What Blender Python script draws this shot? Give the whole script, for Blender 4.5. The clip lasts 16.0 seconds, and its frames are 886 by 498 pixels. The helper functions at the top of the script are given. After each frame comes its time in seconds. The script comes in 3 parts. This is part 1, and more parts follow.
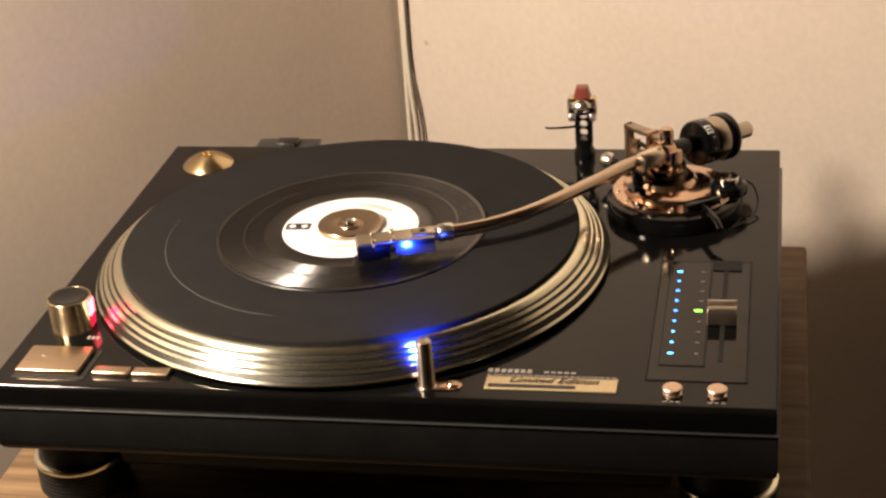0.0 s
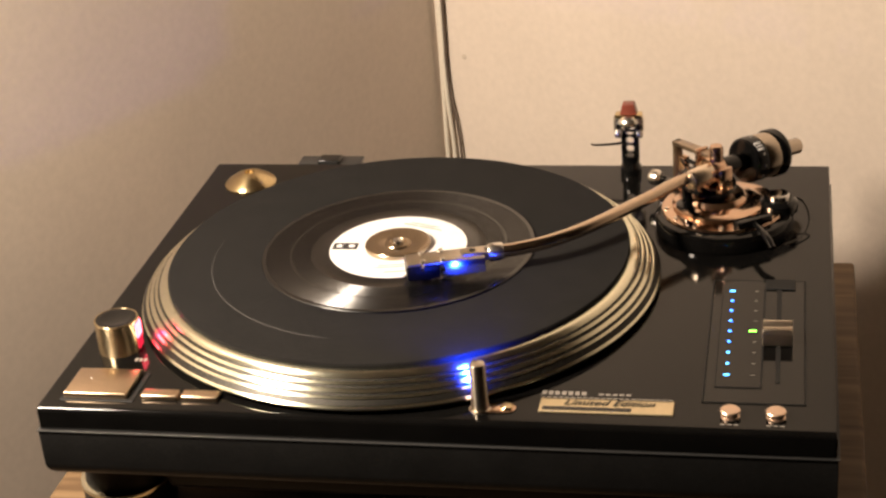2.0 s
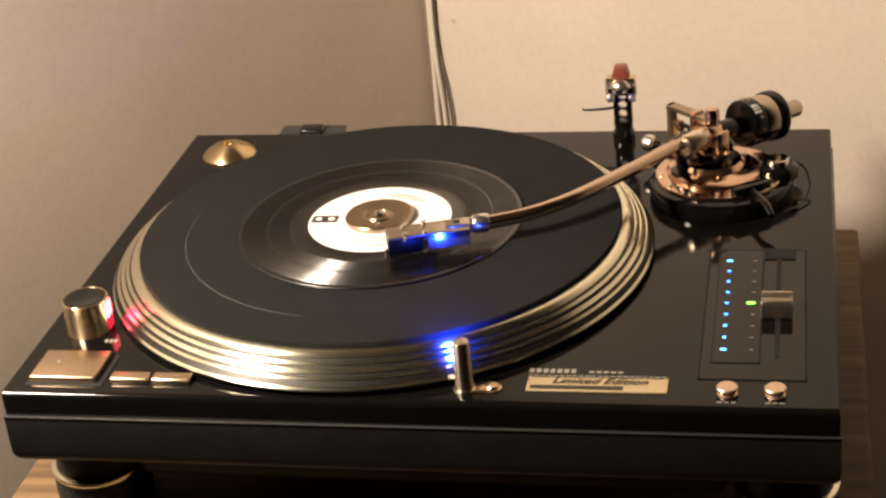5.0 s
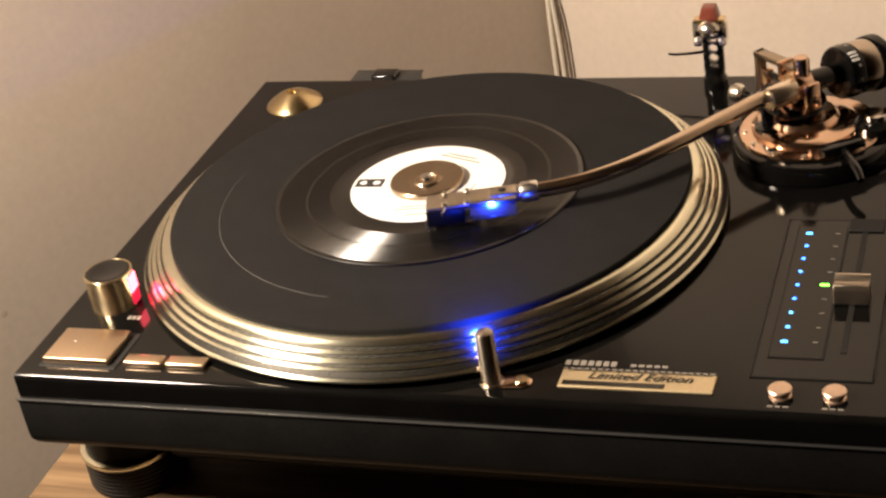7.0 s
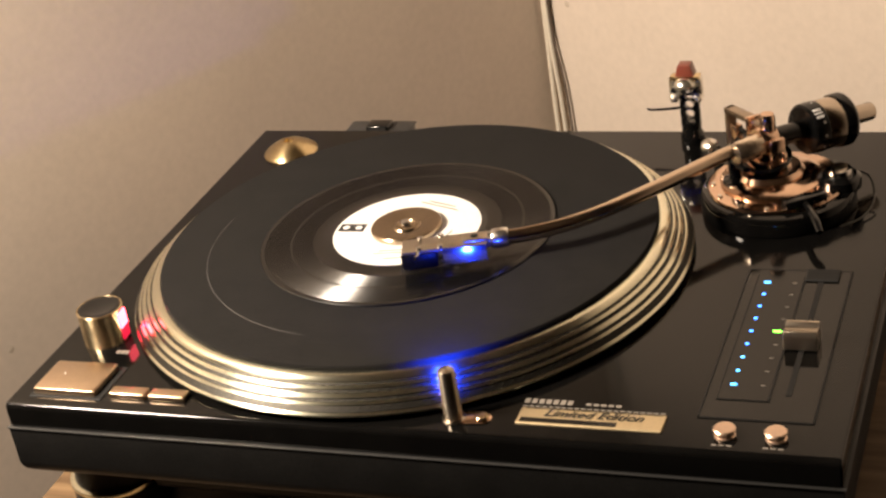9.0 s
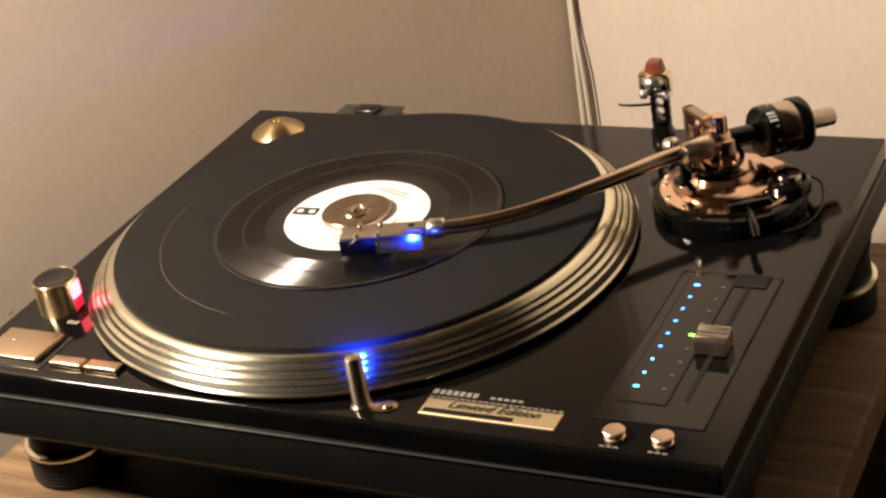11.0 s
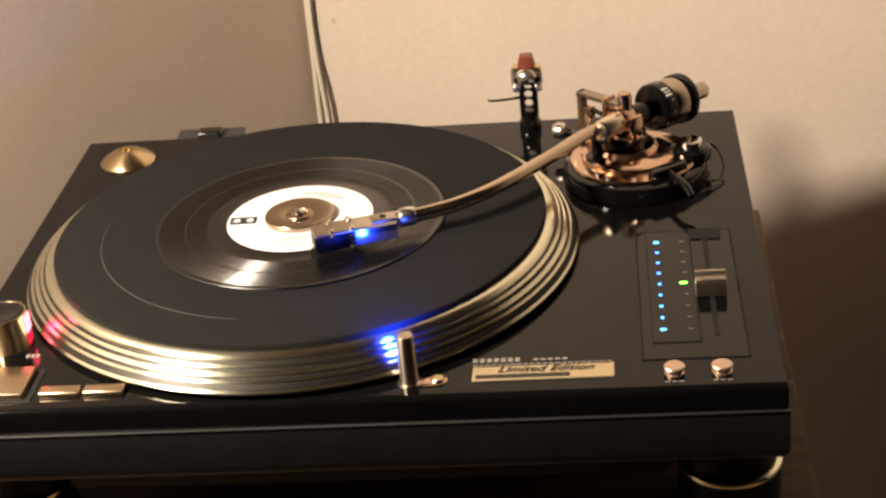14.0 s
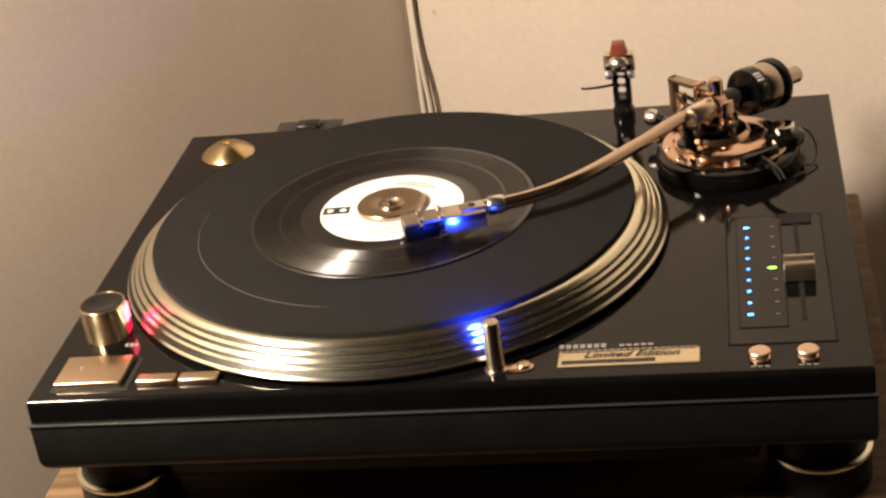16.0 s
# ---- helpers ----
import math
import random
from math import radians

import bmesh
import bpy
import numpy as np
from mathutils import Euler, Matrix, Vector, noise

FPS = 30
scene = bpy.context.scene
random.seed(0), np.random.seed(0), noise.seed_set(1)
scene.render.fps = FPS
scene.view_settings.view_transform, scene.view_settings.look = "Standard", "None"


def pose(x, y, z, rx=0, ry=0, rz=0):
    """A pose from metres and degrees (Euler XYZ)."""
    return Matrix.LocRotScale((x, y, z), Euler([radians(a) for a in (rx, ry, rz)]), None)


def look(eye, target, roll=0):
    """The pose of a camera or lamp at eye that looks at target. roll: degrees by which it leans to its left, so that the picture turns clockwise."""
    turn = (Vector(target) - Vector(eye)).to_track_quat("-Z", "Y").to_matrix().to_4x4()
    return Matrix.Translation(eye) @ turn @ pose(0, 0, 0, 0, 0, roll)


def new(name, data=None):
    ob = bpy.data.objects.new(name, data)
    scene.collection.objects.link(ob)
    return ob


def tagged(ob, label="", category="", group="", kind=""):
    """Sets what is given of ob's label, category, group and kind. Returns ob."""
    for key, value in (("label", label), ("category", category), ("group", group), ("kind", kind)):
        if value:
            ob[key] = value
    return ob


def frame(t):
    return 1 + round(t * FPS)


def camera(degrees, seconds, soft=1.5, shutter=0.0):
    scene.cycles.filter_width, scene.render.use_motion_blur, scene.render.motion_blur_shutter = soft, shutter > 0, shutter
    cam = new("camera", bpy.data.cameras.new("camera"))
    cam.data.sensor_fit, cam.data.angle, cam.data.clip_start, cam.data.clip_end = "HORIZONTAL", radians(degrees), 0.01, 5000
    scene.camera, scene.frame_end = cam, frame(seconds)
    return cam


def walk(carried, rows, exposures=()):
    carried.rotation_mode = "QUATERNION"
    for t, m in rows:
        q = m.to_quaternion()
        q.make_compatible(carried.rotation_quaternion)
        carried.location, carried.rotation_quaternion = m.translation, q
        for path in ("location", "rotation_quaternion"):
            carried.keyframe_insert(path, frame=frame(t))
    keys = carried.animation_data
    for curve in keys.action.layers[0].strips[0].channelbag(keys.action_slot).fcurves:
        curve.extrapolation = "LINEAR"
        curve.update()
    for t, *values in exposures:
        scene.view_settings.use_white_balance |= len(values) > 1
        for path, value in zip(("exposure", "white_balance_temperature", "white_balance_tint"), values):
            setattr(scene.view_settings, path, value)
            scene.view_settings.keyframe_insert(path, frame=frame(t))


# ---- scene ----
cam = camera(29.16, 16.0, soft=2.5)
PATH = [
    (0, (0.4490, -0.7889, 0.5970), (0.2589, 0.0875, 0.1546), -4.44),
    (0.5, (0.4479, -0.7900, 0.5972), (0.2580, 0.0883, 0.1583), -4.52),
    (1, (0.4359, -0.7852, 0.5965), (0.2408, 0.0916, 0.1571), -5.42),
    (1.5, (0.4317, -0.7891, 0.5983), (0.2312, 0.0877, 0.1612), -5.43),
    (2, (0.4276, -0.7799, 0.6005), (0.2272, 0.0967, 0.1629), -4.92),
    (2.5, (0.4243, -0.7795, 0.5981), (0.2229, 0.0969, 0.1607), -5.32),
    (3, (0.4210, -0.7736, 0.5944), (0.2186, 0.1014, 0.1547), -5.39),
    (3.5, (0.4196, -0.7657, 0.5939), (0.2178, 0.1078, 0.1508), -5.66),
    (4, (0.4202, -0.7600, 0.5894), (0.2231, 0.1134, 0.1440), -5.67),
    (4.2, (0.4180, -0.7533, 0.5851), (0.2220, 0.1191, 0.1372), -5.73),
    (6.3, (0.5156, -0.6480, 0.5749), (0.2024, 0.1775, 0.1053), -8.88),
    (6.5, (0.5286, -0.6253, 0.5687), (0.1929, 0.1875, 0.0927), -9.73),
    (7, (0.5044, -0.6184, 0.5660), (0.1759, 0.1875, 0.0736), -10.04),
    (7.5, (0.4278, -0.6583, 0.5740), (0.1963, 0.1820, 0.0839), -7.40),
    (8, (0.3891, -0.6628, 0.5663), (0.1975, 0.1881, 0.0771), -7.37),
    (8.5, (0.4501, -0.6589, 0.5678), (0.1912, 0.1800, 0.0889), -10.02),
    (9, (0.5559, -0.6429, 0.5745), (0.2010, 0.1707, 0.1141), -9.72),
    (9.5, (0.6415, -0.6083, 0.5734), (0.2072, 0.1679, 0.1164), -9.73),
    (10, (0.6875, -0.5985, 0.5717), (0.2270, 0.1634, 0.1163), -9.70),
    (12.3, (0.4656, -0.6665, 0.5682), (0.2261, 0.1762, 0.0860), -7.97),
    (12.5, (0.4050, -0.6970, 0.5664), (0.2172, 0.1584, 0.0835), -7.23),
    (13, (0.3457, -0.7397, 0.5737), (0.2161, 0.1326, 0.1022), -5.64),
    (13.5, (0.3592, -0.7378, 0.5691), (0.2501, 0.1419, 0.1062), -5.65),
    (14, (0.3712, -0.7364, 0.5715), (0.2683, 0.1469, 0.1142), -5.61),
    (14.5, (0.3762, -0.7401, 0.5740), (0.2513, 0.1421, 0.1200), -6.27),
    (15, (0.3826, -0.7475, 0.5724), (0.2331, 0.1328, 0.1222), -6.69),
    (15.5, (0.3930, -0.7450, 0.5731), (0.2245, 0.1318, 0.1226), -7.51),
    (16, (0.3943, -0.7436, 0.5724), (0.2172, 0.1295, 0.1182), -8.39),
]
walk(cam, [(t, look(eye, target, roll)) for t, eye, target, roll in PATH])

# ---- light ----
LAMP = (-0.27, -0.21, 0.63)
world = bpy.data.worlds.new("room_air")
scene.world = world
world.use_nodes = True
world.node_tree.nodes["Background"].inputs[0].default_value = (0.9, 0.75, 0.55, 1)
world.node_tree.nodes["Background"].inputs[1].default_value = 0.0


beam = bpy.data.lights.new("room_lamp", "SPOT")
beam.energy, beam.color, beam.shadow_soft_size, beam.spot_size, beam.spot_blend = 67.0, (1.0, 0.825, 0.650), 0.080, radians(108), 0.6
beam_ob = new("room_lamp", beam)
beam_ob.matrix_world = look(LAMP, (0.22, 0.40, 0.10))
scene.view_settings.exposure = 0.0

H = 0.105          # top of the deck
T = 0.008          # top of the table
C = (0.1820, 0.1675)  # platter axis
MAT_TOP = H + 0.0225


# ---- materials ----
def material(name, colour, rough=0.5, metal=0.0, grain=0.0, grain_size=200.0, bump=0.0, emit=None, power=0.0, stain=0.0, coat=0.0,
             stretch=(1, 1, 1)):
    m = bpy.data.materials.new(name)
    m.use_nodes = True
    nt = m.node_tree
    b = nt.nodes["Principled BSDF"]
    b.inputs["Base Color"].default_value = (*colour, 1)
    b.inputs["Roughness"].default_value = rough
    b.inputs["Metallic"].default_value = metal
    b.inputs["Coat Weight"].default_value = coat
    b.inputs["Coat Roughness"].default_value = 0.06
    if emit:
        b.inputs["Emission Color"].default_value = (*emit, 1)
        b.inputs["Emission Strength"].default_value = power
    if grain or bump or stain:
        co = nt.nodes.new("ShaderNodeTexCoord")
        mp = nt.nodes.new("ShaderNodeMapping")
        mp.inputs["Scale"].default_value = stretch
        nt.links.new(co.outputs["Object"], mp.inputs["Vector"])
        fine = nt.nodes.new("ShaderNodeTexNoise")
        fine.inputs["Scale"].default_value = grain_size
        fine.inputs["Detail"].default_value = 5
        broad = nt.nodes.new("ShaderNodeTexNoise")
        broad.inputs["Scale"].default_value = grain_size / 25
        broad.inputs["Detail"].default_value = 4
        for n in (fine, broad):
            nt.links.new(mp.outputs[0], n.inputs["Vector"])
        last = None
        for tex, amount in ((fine, grain), (broad, stain)):
            if not amount:
                continue
            ramp = nt.nodes.new("ShaderNodeMapRange")
            ramp.inputs["To Min"].default_value = 1 - amount
            ramp.inputs["To Max"].default_value = 1 + amount
            ramp.inputs["From Min"].default_value, ramp.inputs["From Max"].default_value = 0.3, 0.7
            nt.links.new(tex.outputs["Fac"], ramp.inputs["Value"])
            mul = nt.nodes.new("ShaderNodeVectorMath")
            mul.operation = "MULTIPLY"
            mul.inputs[0].default_value = colour
            if last:
                nt.links.new(last.outputs[0], mul.inputs[0])
            nt.links.new(ramp.outputs[0], mul.inputs[1])
            last = mul
        if last:
            nt.links.new(last.outputs[0], b.inputs["Base Color"])
        if bump:
            bp = nt.nodes.new("ShaderNodeBump")
            bp.inputs["Strength"].default_value = bump
            bp.inputs["Distance"].default_value = 0.0006
            nt.links.new(fine.outputs["Fac"], bp.inputs["Height"])
            nt.links.new(bp.outputs[0], b.inputs["Normal"])
    return m


def sheen(m, level):
    m.node_tree.nodes["Principled BSDF"].inputs["Specular IOR Level"].default_value = level
    return m


def turned(m, amount):
    """Give a turned surface its circular sheen."""
    nt = m.node_tree
    tan = nt.nodes.new("ShaderNodeTangent")
    tan.direction_type, tan.axis = "RADIAL", "Z"
    b = nt.nodes["Principled BSDF"]
    b.inputs["Anisotropic"].default_value, b.inputs["Anisotropic Rotation"].default_value = amount, 0.25
    nt.links.new(tan.outputs[0], b.inputs["Tangent"])
    return m


def wood(name):
    m = bpy.data.materials.new(name)
    m.use_nodes = True
    nt = m.node_tree
    b = nt.nodes["Principled BSDF"]
    co = nt.nodes.new("ShaderNodeTexCoord")
    mp = nt.nodes.new("ShaderNodeMapping")
    mp.inputs["Scale"].default_value = (3, 45, 45)
    nt.links.new(co.outputs["Object"], mp.inputs["Vector"])
    n = nt.nodes.new("ShaderNodeTexNoise")
    n.inputs["Scale"].default_value, n.inputs["Detail"].default_value, n.inputs["Distortion"].default_value = 2.2, 7, 0.6
    nt.links.new(mp.outputs[0], n.inputs["Vector"])
    r = nt.nodes.new("ShaderNodeValToRGB")
    r.color_ramp.elements[0].position, r.color_ramp.elements[0].color = 0.3, (0.070, 0.040, 0.019, 1)
    r.color_ramp.elements[1].position, r.color_ramp.elements[1].color = 0.68, (0.175, 0.112, 0.058, 1)
    nt.links.new(n.outputs["Fac"], r.inputs[0])
    info = nt.nodes.new("ShaderNodeObjectInfo")
    mr = nt.nodes.new("ShaderNodeMapRange")
    mr.inputs["To Min"].default_value, mr.inputs["To Max"].default_value = 0.75, 1.2
    nt.links.new(info.outputs["Random"], mr.inputs["Value"])
    mul = nt.nodes.new("ShaderNodeVectorMath")
    mul.operation = "MULTIPLY"
    nt.links.new(r.outputs[0], mul.inputs[0])
    nt.links.new(mr.outputs[0], mul.inputs[1])
    nt.links.new(mul.outputs[0], b.inputs["Base Color"])
    b.inputs["Roughness"].default_value, b.inputs["Specular IOR Level"].default_value = 0.6, 0.3
    bp = nt.nodes.new("ShaderNodeBump")
    bp.inputs["Strength"].default_value, bp.inputs["Distance"].default_value = 0.25, 0.0005
    nt.links.new(n.outputs["Fac"], bp.inputs["Height"])
    nt.links.new(bp.outputs[0], b.inputs["Normal"])
    return m


WALL = material("cream_wall_paint", (0.62, 0.535, 0.455), 0.85, grain=0.035, grain_size=160, bump=0.16, stain=0.04)
CEIL = material("ceiling_paint", (0.78, 0.75, 0.70), 0.9, grain=0.03, grain_size=120, bump=0.2)
CARPET = material("floor_carpet", (0.09, 0.065, 0.045), 0.95, grain=0.3, grain_size=400, bump=0.6, stain=0.1)
WOOD = wood("oiled_wood")
BLACK = sheen(material("black_lacquer", (0.004, 0.0038, 0.0036), 0.085, grain=0.2, grain_size=900, stain=0.2), 0.30)
RUBBER = sheen(material("black_rubber", (0.0090, 0.0088, 0.0086), 0.45, grain=0.2, grain_size=700, bump=0.15, stain=0.2), 0.18)
DARK = material("black_plastic", (0.004, 0.004, 0.004), 0.12, grain=0.2, grain_size=600, stain=0.2)
GOLD = material("gold_plating", (0.74, 0.58, 0.34), 0.15, 1.0, grain=0.05, grain_size=500)
KNOB_GOLD = turned(material("turned_gold", (0.74, 0.60, 0.38), 0.27, 1.0, grain=0.06, grain_size=700), 0.9)
POST = turned(material("turned_champagne_metal", (0.62, 0.54, 0.44), 0.30, 1.0, grain=0.06, grain_size=900), 0.85)
PALE_GOLD = turned(material("champagne_gold", (0.88, 0.85, 0.66), 0.23, 1.0, grain=0.06, grain_size=700), 0.75)
COPPER = material("rose_gold_plating", (0.72, 0.50, 0.36), 0.13, 1.0, grain=0.05, grain_size=500)
BRASS = turned(material("turned_brass", (0.66, 0.52, 0.29), 0.28, 1.0, grain=0.08, grain_size=600), 0.6)
ARM_GOLD = material("pale_rose_gold_tube", (0.66, 0.52, 0.39), 0.10, 1.0, grain=0.04, grain_size=500)
SHAFT = material("polished_champagne_metal", (0.54, 0.46, 0.37), 0.13, 1.0, grain=0.06, grain_size=700)
SLEEVE = material("polished_pale_gold", (0.88, 0.75, 0.60), 0.24, 1.0, grain=0.04, grain_size=500)
MIRROR = material("mirror_chrome", (0.72, 0.71, 0.72), 0.11, 1.0)
CHROME = material("chrome", (0.75, 0.73, 0.70), 0.1, 1.0)
BRIGHT = material("polished_pale_metal", (0.88, 0.84, 0.76), 0.26, 1.0)
ROSE = material("satin_rose_gold", (0.82, 0.62, 0.48), 0.36, 1.0, grain=0.05, grain_size=700)
STEEL = material("brushed_champagne_metal", (0.62, 0.54, 0.44), 0.3, 1.0, grain=0.08, grain_size=900, stretch=(1, 20, 1))
BUTTON = material("satin_gold_button", (0.70, 0.53, 0.37), 0.30, 1.0, grain=0.05, grain_size=900)
RIM_DARK = material("dark_rim_groove", (0.026, 0.024, 0.020), 0.40, 0.7, grain=0.1, grain_size=600)
DOT = material("dull_grey_metal_dots", (0.040, 0.037, 0.030), 0.45, 0.9)
FELT = sheen(material("black_felt", (0.0078, 0.0072, 0.0068), 0.95, grain=0.35, grain_size=1400, bump=0.8, stain=0.2), 0.28)
VINYL = sheen(material("black_vinyl", (0.0022, 0.0022, 0.0022), 0.24, grain=0.1, grain_size=900), 0.8)
PAPER = material("white_label_paper", (0.86, 0.85, 0.83), 0.6, grain=0.03, grain_size=500, stain=0.03)
WORN = material("worn_grey_felt", (0.10, 0.095, 0.09), 0.9)
SHELL_BLACK = sheen(material("black_resin", (0.003, 0.003, 0.0032), 0.35), 0.2)
GREY_RUBBER = material("grey_rubber", (0.032, 0.032, 0.032), 0.4)
# Shaded copy of BRASS: darkened for the dim ceiling the adapter reflects.
BRASS_DARK = turned(material("darkened_brass", (0.42, 0.33, 0.23), 0.25, 1.0, grain=0.08, grain_size=600), 0.5)
BRONZE_SATIN = material("satin_bronze", (0.40, 0.32, 0.24), 0.30, 1.0, grain=0.06, grain_size=700)
# For the fader stop, and for flat pieces that draw shaded recesses.
DULL_BLACK = material("dull_black", (0.003, 0.003, 0.003), 0.7)
INK = material("black_ink", (0.02, 0.02, 0.02), 0.6)
PALE_INK = material("pale_print", (0.26, 0.235, 0.205), 0.5)
PLATE = material("gold_nameplate", (0.72, 0.58, 0.36), 0.4, 0.75, grain=0.06, grain_size=700)
SHELL_RED = material("red_plastic_cap", (0.20, 0.05, 0.032), 0.3)
BLUE = material("blue_led", (0.1, 0.3, 1), 0.3, emit=(0.03, 0.18, 1.0), power=7)
CYAN = material("pale_blue_led", (0.2, 0.5, 1), 0.3, emit=(0.05, 0.40, 1.0), power=5)
GREEN = material("green_led", (0.2, 1, 0.1), 0.3, emit=(0.18, 1.0, 0.05), power=7)
RED = material("red_strobe_window", (1, 0.1, 0.1), 0.3, emit=(1.0, 0.075, 0.11), power=11)
RED_DIM = material("dim_red_glow", (0.5, 0.03, 0.05), 0.3, emit=(1.0, 0.02, 0.07), power=0.9)
WIRE_WHITE = material("white_cable_sheath", (0.66, 0.60, 0.50), 0.5, grain=0.05, grain_size=300)
WIRE_DARK = material("brown_cable_sheath", (0.10, 0.075, 0.055), 0.5, grain=0.1, grain_size=300)


# ---- shaping ----
def part(name, bm, mat, parent=None, label="", sharp=0.6):
    bmesh.ops.recalc_face_normals(bm, faces=bm.faces)
    for f in bm.faces:
        f.smooth = True
    for e in bm.edges:
        if len(e.link_faces) == 2 and e.calc_face_angle(0) > sharp:
            e.smooth = False
    me = bpy.data.meshes.new(name)
    bm.to_mesh(me)
    bm.free()
    me.materials.append(mat)
    ob = new(name, me)
    if parent:
        ob.parent = parent
    if label:
        ob["label"] = label
    return ob


def lathe(profile, n=48, at=(0, 0, 0), axis=None):
    """A turned solid from (radius, height) rows, from its lower to its upper end."""
    bm = bmesh.new()
    m = Matrix.Translation(at)
    if axis is not None:
        m = m @ Vector(axis).to_track_quat("Z", "Y").to_matrix().to_4x4()
    rings = []
    for r, z in profile:
        if r < 1e-6:
            rings.append([bm.verts.new(m @ Vector((0, 0, z)))])
        else:
            rings.append([bm.verts.new(m @ Vector((r * math.cos(2 * math.pi * k / n), r * math.sin(2 * math.pi * k / n), z))) for k in range(n)])
    for a, b in zip(rings, rings[1:]):
        for k in range(n):
            j = (k + 1) % n
            if len(a) == 1 and len(b) > 1:
                bm.faces.new((a[0], b[k], b[j]))
            elif len(b) == 1 and len(a) > 1:
                bm.faces.new((a[k], a[j], b[0]))
            elif len(a) > 1:
                bm.faces.new((a[k], a[j], b[j], b[k]))
    for ring, rev in ((rings[0], True), (rings[-1], False)):
        if len(ring) > 1:
            bm.faces.new(ring[::-1] if rev else ring)
    return bm


def rbox(x0, x1, y0, y1, z0, z1, bevel=0.0, seg=2, m=None):
    bm = bmesh.new()
    bmesh.ops.create_cube(bm, size=1)
    for v in bm.verts:
        v.co = Vector((x0 + (v.co.x + 0.5) * (x1 - x0), y0 + (v.co.y + 0.5) * (y1 - y0), z0 + (v.co.z + 0.5) * (z1 - z0)))
    if bevel:
        bmesh.ops.bevel(bm, geom=bm.edges[:], offset=bevel, segments=seg, affect="EDGES", profile=0.5)
    if m is not None:
        bm.transform(m)
    return bm


def prism(points, z0, z1, bevel=0.0, m=None):
    """An upright slab with the given outline."""
    bm = bmesh.new()
    low = [bm.verts.new((x, y, z0)) for x, y in points]
    high = [bm.verts.new((x, y, z1)) for x, y in points]
    k = len(points)
    bm.faces.new(low[::-1])
    bm.faces.new(high)
    for i in range(k):
        bm.faces.new((low[i], low[(i + 1) % k], high[(i + 1) % k], high[i]))
    if bevel:
        bmesh.ops.bevel(bm, geom=bm.edges[:], offset=bevel, segments=2, affect="EDGES", profile=0.5)
    if m is not None:
        bm.transform(m)
    return bm


def tube(points, radius, n=16, smooth=8):
    """A round bar along a smooth line through the points; radius may be a list."""
    pts = [Vector(p) for p in points]
    rad = radius if isinstance(radius, (list, tuple)) else [radius] * len(pts)
    line, rr = [], []
    for i in range(len(pts) - 1):
        p0, p1, p2, p3 = pts[max(i - 1, 0)], pts[i], pts[i + 1], pts[min(i + 2, len(pts) - 1)]
        for k in range(smooth):
            t = k / smooth
            line.append(0.5 * (2 * p1 + (p2 - p0) * t + (2 * p0 - 5 * p1 + 4 * p2 - p3) * t * t + (3 * p1 - p0 - 3 * p2 + p3) * t ** 3))
            rr.append(rad[i] * (1 - t) + rad[i + 1] * t)
    line.append(pts[-1])
    rr.append(rad[-1])
    bm = bmesh.new()
    rings, up = [], Vector((0, 0, 1))
    for i, p in enumerate(line):
        d = (line[min(i + 1, len(line) - 1)] - line[max(i - 1, 0)]).normalized()
        if abs(d.z) > 0.95:
            up = Vector((0, 1, 0))
        s = d.cross(up).normalized()
        u = s.cross(d)
        rings.append([bm.verts.new(p + rr[i] * (math.cos(2 * math.pi * k / n) * s + math.sin(2 * math.pi * k / n) * u)) for k in range(n)])
    for a, b in zip(rings, rings[1:]):
        for k in range(n):
            bm.faces.new((a[k], a[(k + 1) % n], b[(k + 1) % n], b[k]))
    bm.faces.new(rings[0][::-1])
    bm.faces.new(rings[-1])
    return bm


def join(*some):
    out = some[0]
    for bm in some[1:]:
        me = bpy.data.meshes.new("joint")
        bm.to_mesh(me)
        bm.free()
        out.from_mesh(me)
        bpy.data.meshes.remove(me)
    return out


def thing(name, label, category, at=(0, 0, 0), group=""):
    ob = new(name)
    ob.empty_display_size = 0.02
    return tagged(ob, label, category, group)


def lettering(name, text, mat, parent, at, size, turn=0.0, depth=0.0001, shear=0.0, stretch=1.0):
    cu = bpy.data.curves.new(name, "FONT")
    cu.body, cu.size, cu.extrude, cu.shear, cu.align_x = text, size, depth, shear, "CENTER"
    tmp = new("writing", cu)
    me = bpy.data.meshes.new_from_object(tmp.evaluated_get(bpy.context.evaluated_depsgraph_get()))
    bpy.data.objects.remove(tmp)
    me.transform(pose(*at, rz=turn) @ Matrix.Diagonal((stretch, 1, 1, 1)))
    me.materials.clear()
    me.materials.append(mat)
    ob = new(name, me)
    ob.parent = parent
    return ob


# ---- room ----
CORNER = Vector((0.0990, 0.710, 0))
TURN_R, TURN_L = 26.0, 29.5   # the old corner is a little wider than square
ALONG_R = Vector((math.cos(radians(TURN_R)), -math.sin(radians(TURN_R)), 0))
ALONG_L = Vector((-math.sin(radians(TURN_L)), -math.cos(radians(TURN_L)), 0))
FLOOR, CEILING = -0.72, 1.75
ROOM_W, ROOM_D = 5.6, 5.2


def wall(name, a, b, label):
    """A wall from a to b, 0.12 thick on the far side of the room."""
    d = (b - a).normalized()
    out = Vector((d.y, -d.x, 0))
    mid = CORNER + ALONG_R * ROOM_W / 2 + ALONG_L * ROOM_D / 2
    if (a + b - 2 * mid).dot(out) < 0:
        out = -out
    q = [a, b, b + out * 0.12, a + out * 0.12]
    tagged(part(name, prism([(v.x, v.y) for v in q], FLOOR, CEILING), WALL), label, "wall", kind="structure")


